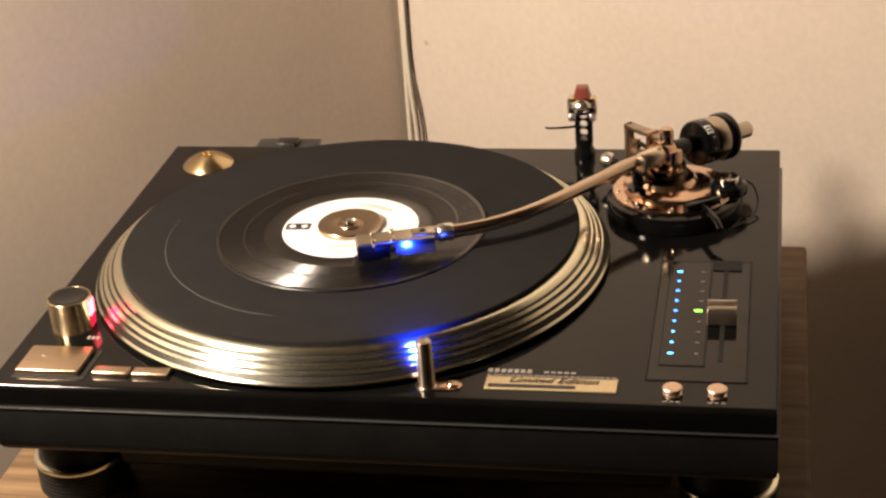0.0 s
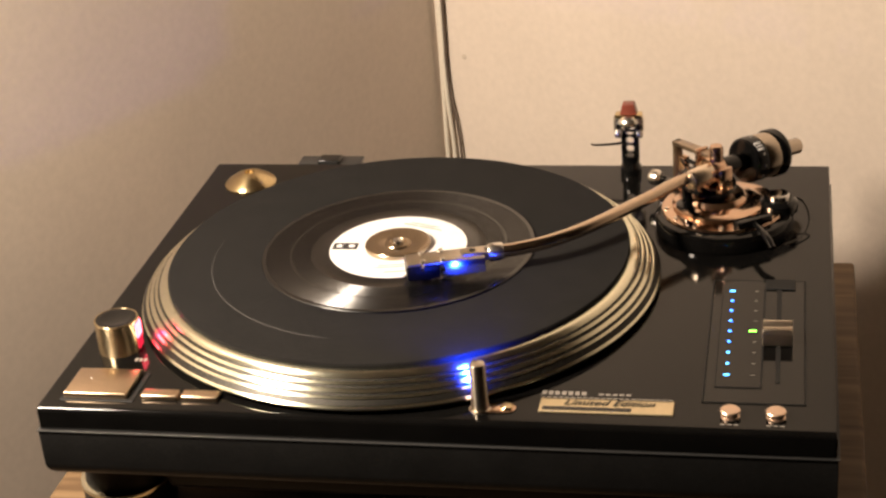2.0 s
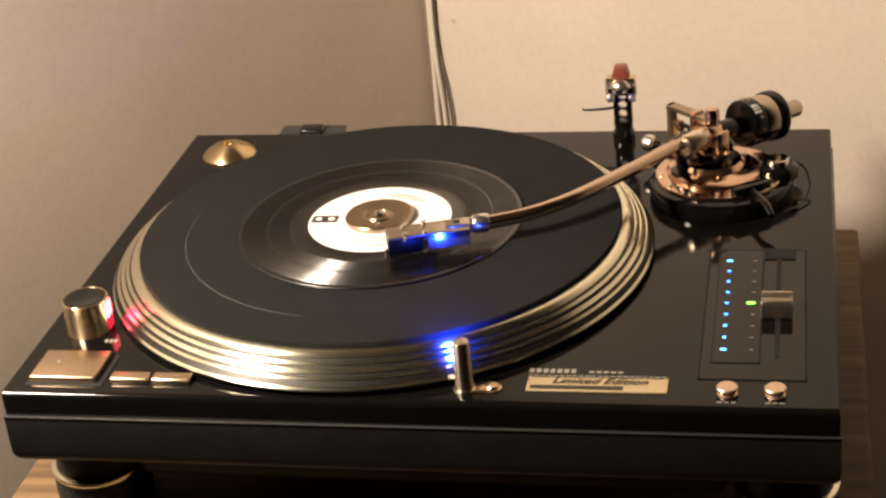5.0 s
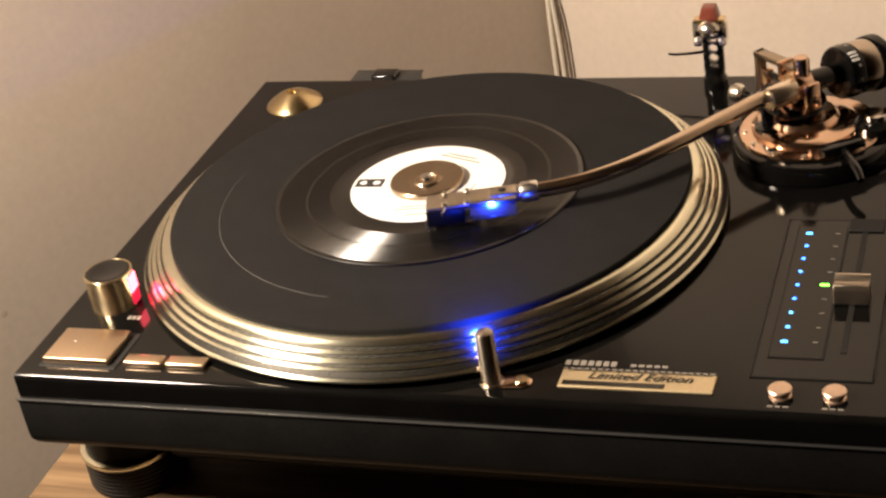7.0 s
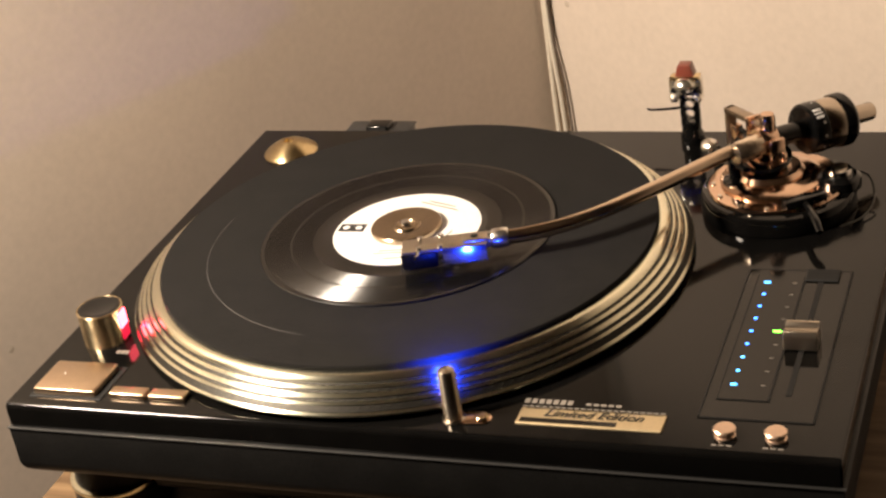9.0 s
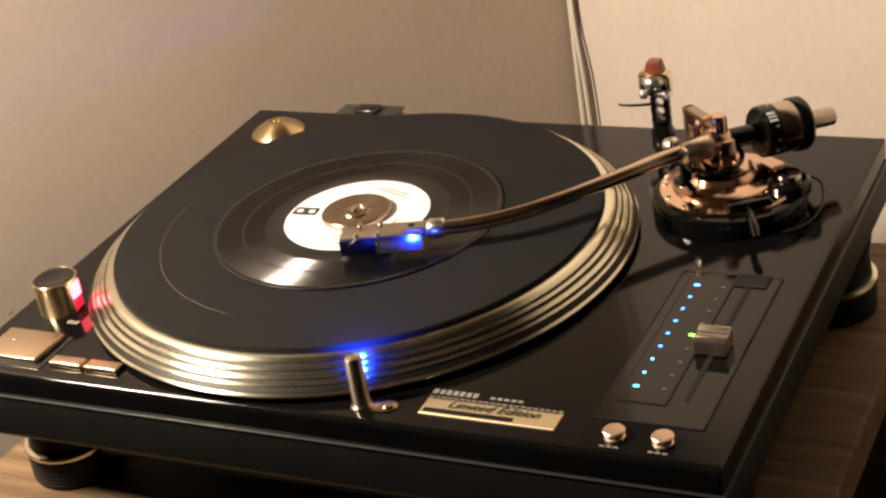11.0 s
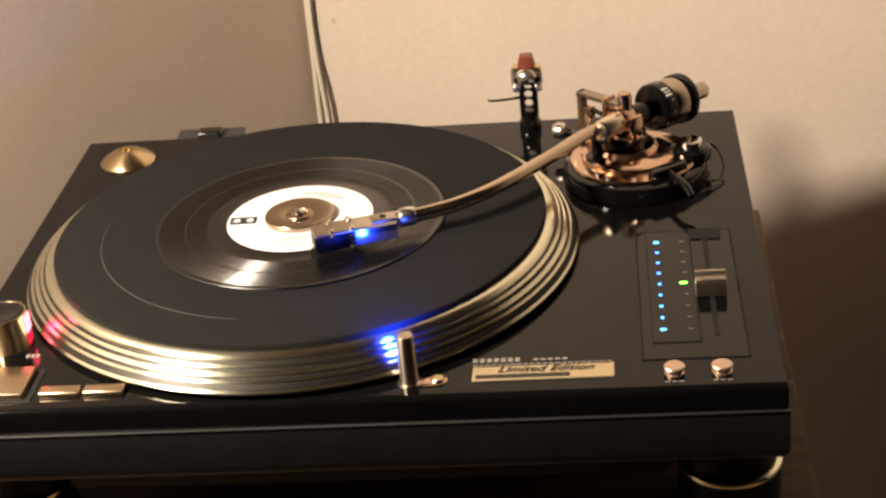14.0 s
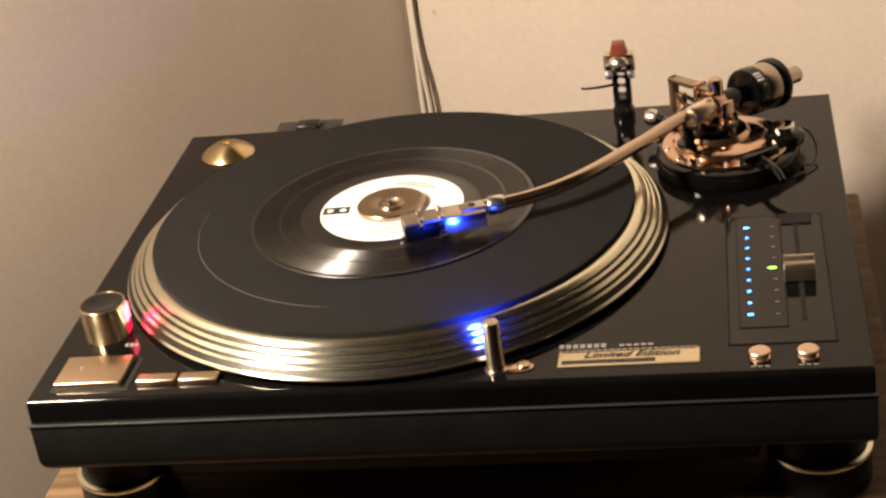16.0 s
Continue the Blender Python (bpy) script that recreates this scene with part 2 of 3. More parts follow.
K0 = CORNER
K1 = CORNER + ALONG_R * ROOM_W
K2 = K1 + ALONG_L * ROOM_D
K3 = CORNER + ALONG_L * ROOM_D
wall("wall_north", K0, K1, "cream painted wall lit by a warm lamp")
wall("wall_west", K3, K0, "cream painted wall in dimmer light")
wall("wall_east", K1, K2, "plain cream painted wall")
wall("wall_south", K2, K3, "plain cream painted wall")
for name, z0, z1, mat, label in (("floor", FLOOR - 0.1, FLOOR, CARPET, "plain brown carpeted floor"), ("ceiling", CEILING, CEILING + 0.1, CEIL, "plain pale painted ceiling")):
    big = [K0 - ALONG_R * 0.2 - ALONG_L * 0.2, K1 + ALONG_R * 0.2 - ALONG_L * 0.2, K2 + ALONG_R * 0.2 + ALONG_L * 0.2, K3 - ALONG_R * 0.2 + ALONG_L * 0.2]
    tagged(part(name, prism([(v.x, v.y) for v in big], z0, z1), mat), label, name, kind="structure")

scuff = CORNER + ALONG_R * 0.030
scuffed = material("faint_scuff", (0.50, 0.43, 0.355), 0.9)
tagged(part("wall_scuff", lathe([(0.0, 0.0), (0.0030, 0.0), (0.0022, 0.0003), (0.0, 0.0003)], 14, (scuff.x, scuff.y, 0.064), tuple(ALONG_L)), scuffed), "faint grey scuff on the cream wall", "scuff", kind="structure")
dent = CORNER + ALONG_L * 0.555
tagged(part("wall_scuff", lathe([(0.0, 0.0), (0.0026, 0.0), (0.0016, 0.00012), (0.0, 0.00012)], 14, (dent.x, dent.y, -0.012), (math.cos(radians(TURN_L)), -math.sin(radians(TURN_L)), 0)), scuffed), "faint grey scuff on the dimmer wall", "scuff", kind="structure")

# ---- table ----
table = thing("wooden_table", "small warm brown oiled wooden table under the turntable", "table")
table_turn = 0.0
LEFT, FRONT, WIDE, LONG = -0.031, -0.014, 0.505, 0.409
top = part("tabletop", rbox(0, WIDE, 0, LONG, T - 0.028, T, 0.0030, 3), WOOD, table, "warm brown wooden top")
top.matrix_basis = pose(LEFT, FRONT, 0, rz=table_turn)
for i, j in ((0.04, 0.05), (WIDE - 0.04, 0.05), (0.04, LONG - 0.04), (WIDE - 0.04, LONG - 0.04)):
    leg = part("leg", rbox(i - 0.02, i + 0.02, j - 0.02, j + 0.02, FLOOR, T - 0.028, 0.003), WOOD, table)
    leg.matrix_basis = pose(LEFT, FRONT, 0, rz=table_turn)

# ---- turntable body ----
deck = thing("turntable", "glossy black record turntable with gold fittings, switched on", "turntable")
lid = rbox(0, 0.453, 0, 0.353, 0.0905, H)
front = [e for e in lid.edges if all(v.co.y < 0.001 and v.co.z > 0.1 for v in e.verts)]
bmesh.ops.bevel(lid, geom=front, offset=0.0034, segments=5, affect="EDGES", profile=0.5)
rest = [e for e in lid.edges if e.calc_face_angle(0) > 1.0]
bmesh.ops.bevel(lid, geom=rest, offset=0.0011, segments=2, affect="EDGES", profile=0.5)
part("top_cabinet", lid, BLACK, deck, sharp=0.33)
base = rbox(-0.0008, 0.4538, -0.0008, 0.3538, 0.057, 0.0902, 0.0, 1)
low = [e for e in base.edges if all(v.co.z < 0.06 for v in e.verts)]
bmesh.ops.bevel(base, geom=low, offset=0.010, segments=5, affect="EDGES", profile=0.5)
top = [e for e in base.edges if all(v.co.z > 0.089 for v in e.verts)]
bmesh.ops.bevel(base, geom=top, offset=0.0012, segments=2, affect="EDGES", profile=0.5)
part("base", base, RUBBER, deck, "matt black rubber base")
# Unseen rubber bulge, deepened to block wall light under the deck.
part("underside", rbox(0.058, 0.395, 0.030, 0.323, 0.030, 0.0575, 0.006, 3), RUBBER, deck, "black rubber underside, deepened to keep light out")
# Grey strip added as the highlight along the base's upper lip.
part("lip_highlight", rbox(-0.0016, 0.4546, -0.0016, 0.3546, 0.0893, 0.0901, 0.0003, 2), GREY_RUBBER, deck, "thin grey strip drawn for the highlight on the base lip")
for x, y in ((0.027, 0.047), (0.426, 0.047), (0.027, 0.308), (0.426, 0.308)):
    ribs = [(0.0, T), (0.0265, T), (0.028, T + 0.0015)]
    for k in range(7):
        z = T + 0.002 + k * 0.0026
        ribs += [(0.0282, z), (0.0282, z + 0.0017), (0.0276, z + 0.002), (0.0276, z + 0.0024)]
    ribs += [(0.0285, T + 0.0208), (0.0285, T + 0.022), (0.026, T + 0.0225), (0.024, 0.045), (0.026, 0.0575), (0.026, 0.062), (0, 0.062)]
    foot = part("foot", lathe(ribs, 48, (x, y, 0)), RUBBER, deck, "ribbed black rubber foot with a gold ring")
    part("ring", lathe([(0.0280, T + 0.0205), (0.0289, T + 0.0207), (0.0291, T + 0.0215), (0.0287, T + 0.0232), (0.0262, T + 0.0236)], 48, (x, y, 0)), PALE_GOLD, foot, "gold ring")

# ---- platter ----
platter = part("platter", lathe([(0.0, H + 0.0020), (0.160, H + 0.0020), (0.1642, H + 0.0040), (0.1648, H + 0.0062), (0.1640, H + 0.0071),
                                 (0.1520, H + 0.0176), (0.1512, H + 0.0184), (0.147, H + 0.0186), (0.0, H + 0.0186)], 192, (*C, 0)), RIM_DARK, deck,
               "metal platter with a stepped gold rim and strobe dots")


def rim_at(s):
    """Radius and height on the sloping rim, s from 0 at the foot to 1 at the lip."""
    return 0.1640 - 0.0120 * s, H + 0.0071 + 0.0105 * s


def rim_ring(s0, s1, low, high):
    """A raised band on the rim whose face stands steeper than the slope."""
    (r0, z0), (r1, z1) = rim_at(s0), rim_at(s1)
    n = Vector((0.0105, 0.0120)).normalized()
    return lathe([(r0 - 0.001, z0 - 0.0003), (r0 + n.x * low, z0 + n.y * low), (r1 + n.x * high, z1 + n.y * high), (r1 - 0.001, z1 + 0.0003)], 192, (*C, 0))


for s0, s1 in ((0.15, 0.245), (0.385, 0.535), (0.68, 0.785)):
    part("rim_band", rim_ring(s0, s1, 0.0006, 0.0008), PALE_GOLD, platter, "polished gold rim band")
part("rim_foot", lathe([(0.1600, H + 0.0022), (0.1650, H + 0.0030), (0.1658, H + 0.0038), (0.1658, H + 0.0046), (0.1638, H + 0.0070), (0.1628, H + 0.0074)], 192, (*C, 0)), PALE_GOLD, platter, "gold lower lip")
part("rim_lip", lathe([(0.1532, H + 0.0160), (0.1530, H + 0.0170), (0.1512, H + 0.0190), (0.1498, H + 0.0195), (0.1470, H + 0.0195), (0.1465, H + 0.0185)], 192, (*C, 0)), PALE_GOLD, platter, "gold upper lip")
dots = bmesh.new()
slope = Vector((0.0105, 0, 0.0120)).normalized()
for row, (s, count) in enumerate(((0.065, 190), (0.305, 183), (0.615, 180), (0.87, 174))):
    r, z = rim_at(s)
    for k in range(count):
        a = 2 * math.pi * k / count
        rot = Matrix.Rotation(a, 3, "Z")
        o = Vector((*C, 0)) + rot @ Vector((r, 0, z))
        n, side = rot @ slope, rot @ Vector((0, 1, 0))
        upv = n.cross(side)
        hw, hh = 0.0012, 0.00055
        q0 = [dots.verts.new(o + side * i * hw + upv * j * hh - n * 0.0002) for i, j in ((-1, -1), (1, -1), (1, 1), (-1, 1))]
        q1 = [dots.verts.new(o + side * i * hw * 0.75 + upv * j * hh * 0.7 + n * 0.0003) for i, j in ((-1, -1), (1, -1), (1, 1), (-1, 1))]
        dots.faces.new(q1)
        for i in range(4):
            dots.faces.new((q0[i], q0[(i + 1) % 4], q1[(i + 1) % 4], q1[i]))
tagged(part("strobe_dots", dots, DOT, platter, "rows of small raised metal dots"), kind="stuff")
part("spindle", lathe([(0.0036, H + 0.02), (0.0036, H + 0.0275), (0.003, H + 0.0290), (0.0012, H + 0.0296), (0, H + 0.0297)], 24, (*C, 0)), CHROME, platter, "steel spindle")

# ---- start stop and speed buttons ----
part("button_well", rbox(0.0112, 0.0565, 0.0088, 0.0418, H - 0.001, H + 0.0006, 0.0003, 1), DULL_BLACK, deck)
part("start_button", rbox(0.0132, 0.0518, 0.0110, 0.0398, H + 0.0002, H + 0.0042, 0.0009, 3), BUTTON, deck, "satin gold start and stop button")
part("start_mark", lathe([(0.0, H + 0.0038), (0.0005, H + 0.0038), (0.0005, H + 0.0043), (0.0, H + 0.0044)], 12, (0.0248, 0.0273, 0)), PAPER, deck)
for x0, x1 in ((0.0602, 0.0825), (0.0845, 0.1070)):
    part("speed_button", rbox(x0, x1, 0.0118, 0.0200, H - 0.0004, H + 0.0034, 0.0011, 3), BUTTON, deck, "narrow satin gold speed button")

# ---- strobe knob ----
KX, KY = 0.0262, 0.0712
knob = part("strobe_knob", lathe([(0.0, H - 0.0005), (0.0134, H - 0.0005), (0.0134, H + 0.0006), (0.0132, H + 0.0010), (0.0132, H + 0.0190),
                                  (0.0135, H + 0.0195), (0.0135, H + 0.0204), (0.0132, H + 0.0208), (0.0126, H + 0.0208), (0.0124, H + 0.0204), (0.0, H + 0.0204)], 72, (KX, KY, 0)), KNOB_GOLD, deck, "tall round gold power knob")
part("knob_cap", lathe([(0.0, H + 0.0195), (0.0122, H + 0.0195), (0.0122, H + 0.0207), (0.0098, H + 0.0210), (0.0086, H + 0.0205), (0.0, H + 0.0205)], 48, (KX, KY, 0)), DARK, knob, "dark dished cap")
win = Vector((C[0] - KX, C[1] - KY, 0)).normalized()
wa = math.degrees(math.atan2(win.y, win.x))
part("strobe_window", rbox(0.0119, 0.0138, -0.0042, 0.0042, H + 0.0085, H + 0.0182, 0.0004, 1, pose(KX, KY, 0, rz=wa - 26)), RED, knob, "glowing red strobe window")
# Self-lit strip added for the dimmer red glow below the window.
part("strobe_lower_glow", rbox(0.0119, 0.0137, -0.0040, 0.0040, H + 0.0012, H + 0.0084, 0.0004, 1, pose(KX, KY, 0, rz=wa - 26)), RED_DIM, knob, "dimmer red glowing strip below the window")

# ---- pop-up stylus light ----
lightpost = part("target_light", lathe([(0.0, H - 0.0005), (0.0062, H - 0.0005), (0.0062, H + 0.0008), (0.0048, H + 0.0012), (0.0046, H + 0.0280), (0.0040, H + 0.0290), (0.0, H + 0.0292)], 40, (0.2595, 0.0145, 0)), POST, deck, "metal pop-up stylus light with a blue lamp")
part("light_lens", rbox(-0.0016, 0.0016, 0.0038, 0.0050, H + 0.0222, H + 0.0262, 0.0004, 1, pose(0.2595, 0.0145, 0, rz=22)), BLUE, lightpost, "lit blue lens")
post_plate = prism([(0.2605 + 0.0065 * math.cos(a), 0.0155 + 0.0065 * math.sin(a)) for a in np.linspace(math.pi / 2, 3 * math.pi / 2, 9)]
                   + [(0.2742 + 0.0052 * math.cos(a), 0.0155 + 0.0052 * math.sin(a)) for a in np.linspace(-math.pi / 2, math.pi / 2, 11)], H - 0.0003, H + 0.0008, 0.0002)
part("light_plate", post_plate, COPPER, deck, "small rose gold plate")
part("light_button", lathe([(0.0, H), (0.0036, H), (0.0036, H + 0.0016), (0.003, H + 0.0022), (0.0, H + 0.0022)], 28, (0.2742, 0.0155, 0)), GOLD, deck)

# ---- nameplate ----
plate = part("nameplate", rbox(0.2920, 0.3660, 0.0128, 0.0268, H - 0.0003, H + 0.0012, 0.0004, 1), PLATE, deck, "gold nameplate with dark script lettering")
lettering("script", "Limited Edition", INK, plate, (0.3300, 0.0196, H + 0.0015), 0.0078, shear=0.4, stretch=1.05)
part("dark_band", rbox(0.2940, 0.3430, 0.0142, 0.0176, H + 0.0010, H + 0.0014, 0.0, 1), DARK, plate)
part("line", rbox(0.2945, 0.3640, 0.0256, 0.0259, H + 0.0010, H + 0.0014), DARK, plate)
for x0, x1, y0, y1 in ((0.2915, 0.3175, 0.0318, 0.0358), (0.3235, 0.3425, 0.0324, 0.0343), (0.2915, 0.3655, 0.0287, 0.0297)):
    n = int((x1 - x0) / 0.0033)
    for k in range(n):
        a = x0 + (x1 - x0) * k / n
        part("print_bar", rbox(a, a + (x1 - x0) / n * 0.72, y0, y1, H - 0.0002, H + 0.0002), PALE_INK, deck)
for k in range(3):
    part("print_bar", rbox(0.0405 + k * 0.0028, 0.0424 + k * 0.0028, 0.0555, 0.0590, H - 0.0002, H + 0.0002), PALE_INK, deck)

# ---- pitch control ----
panel = part("pitch_panel", rbox(0.3812, 0.4360, 0.0286, 0.1730, H - 0.0006, H + 0.0006, 0.0003, 1), BLACK, deck, "black pitch control panel")
# Grooves are not cut: black strips laid on top draw their shade.
for x0, x1, y0, y1 in ((0.3805, 0.4367, 0.0280, 0.0287), (0.3805, 0.4367, 0.1728, 0.1735), (0.3805, 0.3812, 0.0280, 0.1735), (0.4360, 0.4367, 0.0280, 0.1735)):
    part("panel_groove", rbox(x0, x1, y0, y1, H - 0.0004, H + 0.0007), DULL_BLACK, panel)
part("scale_strip", rbox(0.3870, 0.4118, 0.0445, 0.1665, H + 0.0003, H + 0.0010, 0.0002, 1), BLACK, panel, "glossy scale strip")
for x0, x1, y0, y1 in ((0.3866, 0.3872, 0.0440, 0.1668), (0.4117, 0.4127, 0.0440, 0.1612), (0.3866, 0.4122, 0.0440, 0.0446)):
    part("panel_groove", rbox(x0, x1, y0, y1, H + 0.0002, H + 0.0011), DULL_BLACK, panel)
part("fader_stop", rbox(0.4124, 0.4304, 0.1612, 0.1735, H + 0.0003, H + 0.0018, 0.0005, 1), DULL_BLACK, panel, "dull black fader end stop")
# Slot drawn by a black strip that holds its shade.
part("fader_slot", rbox(0.4196, 0.4224, 0.0500, 0.1620, H + 0.0003, H + 0.0009), DULL_BLACK, panel, "flat black strip for the dark of the fader slot")
for k in range(9):
    y = 0.0575 + k * 0.101 / 8
    w = 0.0017 if k in (0, 8) else 0.0010
    part("pitch_led", rbox(0.3928 - w, 0.3928 + w, y - 0.0010, y + 0.0010, H + 0.0006, H + 0.0014, 0.0004, 1), CYAN if k < 3 or k == 8 else BLUE, panel, "small lit blue diode")
    if k != 4:
        part("scale_mark", rbox(0.4062, 0.4085, y - 0.0003, y + 0.0003, H + 0.0008, H + 0.0012), PALE_INK, panel)
part("pitch_led", rbox(0.4038, 0.4084, 0.1076, 0.1095, H + 0.0006, H + 0.0014, 0.0004, 1), GREEN, panel, "small lit green diode")
fader = bmesh.new()
prof = [(0.0905, 0.0012), (0.0912, 0.0085), (0.0926, 0.0112), (0.0946, 0.0108), (0.0975, 0.0092), (0.1000, 0.0096), (0.1016, 0.0116), (0.1036, 0.0116), (0.1043, 0.0090), (0.1046, 0.0012)]
l = [fader.verts.new((0.4120, y, H + z)) for y, z in prof]
r = [fader.verts.new((0.4290, y, H + z)) for y, z in prof]
fader.faces.new(l)
fader.faces.new(r[::-1])
for i in range(len(prof)):
    j = (i + 1) % len(prof)
    fader.faces.new((l[i], l[j], r[j], r[i]))
bmesh.ops.bevel(fader, geom=fader.edges[:], offset=0.0004, segments=1, affect="EDGES")
part("fader_cap", fader, STEEL, deck, "grooved champagne metal pitch fader cap")
for x in (0.3965, 0.4208):
    part("pitch_button", lathe([(0.0, H), (0.0052, H), (0.0052, H + 0.0006), (0.0044, H + 0.0010), (0.0044, H + 0.0030), (0.0054, H + 0.0034), (0.0056, H + 0.0040), (0.0050, H + 0.0046), (0.0, H + 0.0048)], 40, (x, 0.0150, 0)), ROSE, deck, "round rose gold button")
    for k in range(3):
        part("print_bar", rbox(x - 0.005 + k * 0.0035, x - 0.0024 + k * 0.0035, 0.0060, 0.0072, H - 0.0002, H + 0.0002), PALE_INK, deck)

# ---- dust cover hinges ----
for x in (0.085,):
    hinge = part("hinge", join(rbox(x - 0.0235, x + 0.0235, 0.3535, 0.372, H - 0.035, H - 0.0030, 0.0015, 2),
                               rbox(x - 0.0240, x + 0.0240, 0.3542, 0.3735, H - 0.0040, H - 0.0022, 0.0006, 2)), GREY_RUBBER, deck, "black dust cover hinge socket")
    part("hinge_block", rbox(x - 0.0080, x + 0.0092, 0.3560, 0.368, H - 0.006, H + 0.0014, 0.0012, 3), DARK, hinge)
    part("hinge_slot", rbox(x - 0.0060, x + 0.0072, 0.3556, 0.3561, H - 0.0018, H + 0.0004), DULL_BLACK, hinge)

# ---- slipmat, record, adapters ----
mat_ob = part("slipmat", lathe([(0.004, H + 0.0188), (0.1462, H + 0.0188), (0.1470, H + 0.0196), (0.1471, H + 0.0216), (0.1464, MAT_TOP), (0.004, MAT_TOP)], 160, (*C, 0)), FELT)
crease = tube([(C[0] + 0.119 * math.cos(a), C[1] + 0.119 * math.sin(a), MAT_TOP) for a in np.linspace(radians(175), radians(262), 14)], [0.00005] + [0.00018] * 12 + [0.00005], 6, 4)
part("crease", crease, WORN, mat_ob, "pale worn ring on the felt")
tagged(mat_ob, "round black felt slipmat on the platter", "slipmat")
R0 = MAT_TOP
grooves = [(0.0190, R0 + 0.0001), (0.0870, R0 + 0.0001), (0.0875, R0 + 0.0006), (0.0870, R0 + 0.0013), (0.0850, R0 + 0.0014)]
rr = 0.0845
while rr > 0.0560:
    wide = 0.0015 if 0.0688 < rr < 0.0700 else 0.00022
    deep, low = 0.00014, 0.000146
    grooves += [(rr, R0 + 0.00140), (rr - 0.00005, R0 + 0.00140 - low), (rr - 0.00005 - deep, R0 + 0.00140), (rr - wide - deep, R0 + 0.00140)]
    rr -= wide + deep
grooves += [(0.0550, R0 + 0.00118), (0.0465, R0 + 0.00118), (0.0455, R0 + 0.0015), (0.0190, R0 + 0.0015)]
single = thing("record", "small black vinyl single with a white paper label", "record")
part("disc", lathe(grooves, 160, (*C, 0)), VINYL, single)
label_ob = part("record_label", lathe([(0.0190, R0 + 0.0012), (0.0440, R0 + 0.0012), (0.0440, R0 + 0.00170), (0.0190, R0 + 0.00170)], 96, (*C, 0)), PAPER, single, "white paper label with black print")
for x0, x1, y0, y1, turn in ((-0.0046, 0.0046, 0.0262, 0.0425, 92), (-0.014, 0.014, 0.030, 0.0308, -20), (-0.010, 0.010, 0.033, 0.0338, -20), (-0.012, 0.012, 0.026, 0.0266, 190), (-0.015, 0.015, 0.029, 0.0296, 190), (-0.008, 0.008, 0.0355, 0.0362, 190), (-0.004, 0.006, 0.028, 0.0286, 260)):
    part("print_block" if y1 - y0 > 0.003 else "print_line", rbox(x0, x1, y0, y1, R0 + 0.0015, R0 + 0.0018, 0, 1, pose(*C, 0, rz=turn)), INK, label_ob)
for k in (-1, 1):
    part("print_mark", lathe([(0.0, R0 + 0.0016), (0.0021, R0 + 0.0016), (0.0021, R0 + 0.0020), (0.0, R0 + 0.0020)], 16, tuple(pose(*C, 0, rz=92) @ Vector((0, 0.0342 + k * 0.0040, 0)))), PAPER, label_ob)
puck = part("centre_adapter", lathe([(0.0039, R0 + 0.0010), (0.0188, R0 + 0.0010), (0.0188, R0 + 0.0018), (0.0208, R0 + 0.0018), (0.0211, R0 + 0.0022), (0.0211, R0 + 0.0042), (0.0205, R0 + 0.0049), (0.0185, R0 + 0.0052), (0.0085, R0 + 0.0038), (0.0078, R0 + 0.0046), (0.0058, R0 + 0.0048), (0.0050, R0 + 0.0036), (0.0039, R0 + 0.0034)], 72, (*C, 0)), BRASS_DARK)
tagged(puck, "brass centre adapter in the middle of the record, toned darker", "adapter")
AX, AY = 0.0362, 0.3175
cone = part("cone_adapter", lathe([(0.0, H), (0.0188, H), (0.0190, H + 0.0006), (0.0187, H + 0.0013), (0.0165, H + 0.0034), (0.0110, H + 0.0068), (0.0066, H + 0.0087), (0.0055, H + 0.0090), (0.0037, H + 0.0090), (0.0036, H + 0.006), (0.0, H + 0.006)], 72, (AX, AY, 0)), BRASS)
tagged(cone, "conical brass record adapter standing on the deck", "adapter")

# ---- tonearm ----
PX, PY, PZ = 0.3765, 0.2605, 0.1425
rear = Vector((0.712, 0.700, -0.070)).normalized()
armbase = part("arm_base", lathe([(0.0, H), (0.0440, H), (0.0452, H + 0.0010), (0.0452, H + 0.0085), (0.0440, H + 0.0112), (0.0415, H + 0.0120), (0.0, H + 0.0120)], 96, (0.3835, 0.2535, 0)), BLACK, deck, "round glossy black tonearm base")
part("height_ring", lathe([(0.0, H + 0.0118), (0.0395, H + 0.0118), (0.0400, H + 0.0125), (0.0395, H + 0.0140), (0.0340, H + 0.0145), (0.0, H + 0.0145)], 96, (0.3825, 0.2550, 0)), COPPER, armbase, "rose gold height adjusting ring")
part("inner_ring", lathe([(0.0, H + 0.0140), (0.0300, H + 0.0140), (0.0300, H + 0.0160), (0.0255, H + 0.0180), (0.0, H + 0.0180)], 72, (0.3795, 0.2570, 0)), COPPER, armbase, "raised rose gold ring")
part("bearing_plate", lathe([(0.0, H + 0.0175), (0.0205, H + 0.0175), (0.0210, H + 0.0190), (0.0190, H + 0.0215), (0.0, H + 0.0215)], 56, (0.3775, 0.2590, 0)), COPPER, armbase, "rose gold bearing plate")
for k in range(7):
    a = radians(190 + 27 * k)
    part("ring_screw", lathe([(0.0, 0.0), (0.0015, 0.0), (0.0014, 0.0010), (0.0, 0.0013)], 14, (0.3825 + 0.0365 * math.cos(a), 0.2550 + 0.0365 * math.sin(a), H + 0.0142)), BRIGHT, armbase, "small bright screw")
part("lock_lever", rbox(-0.013, 0.013, -0.0035, 0.0035, H + 0.0120, H + 0.0185, 0.0012, 2, pose(0.4030, 0.2275, 0, rz=35)), DARK, armbase, "black height lock lever")
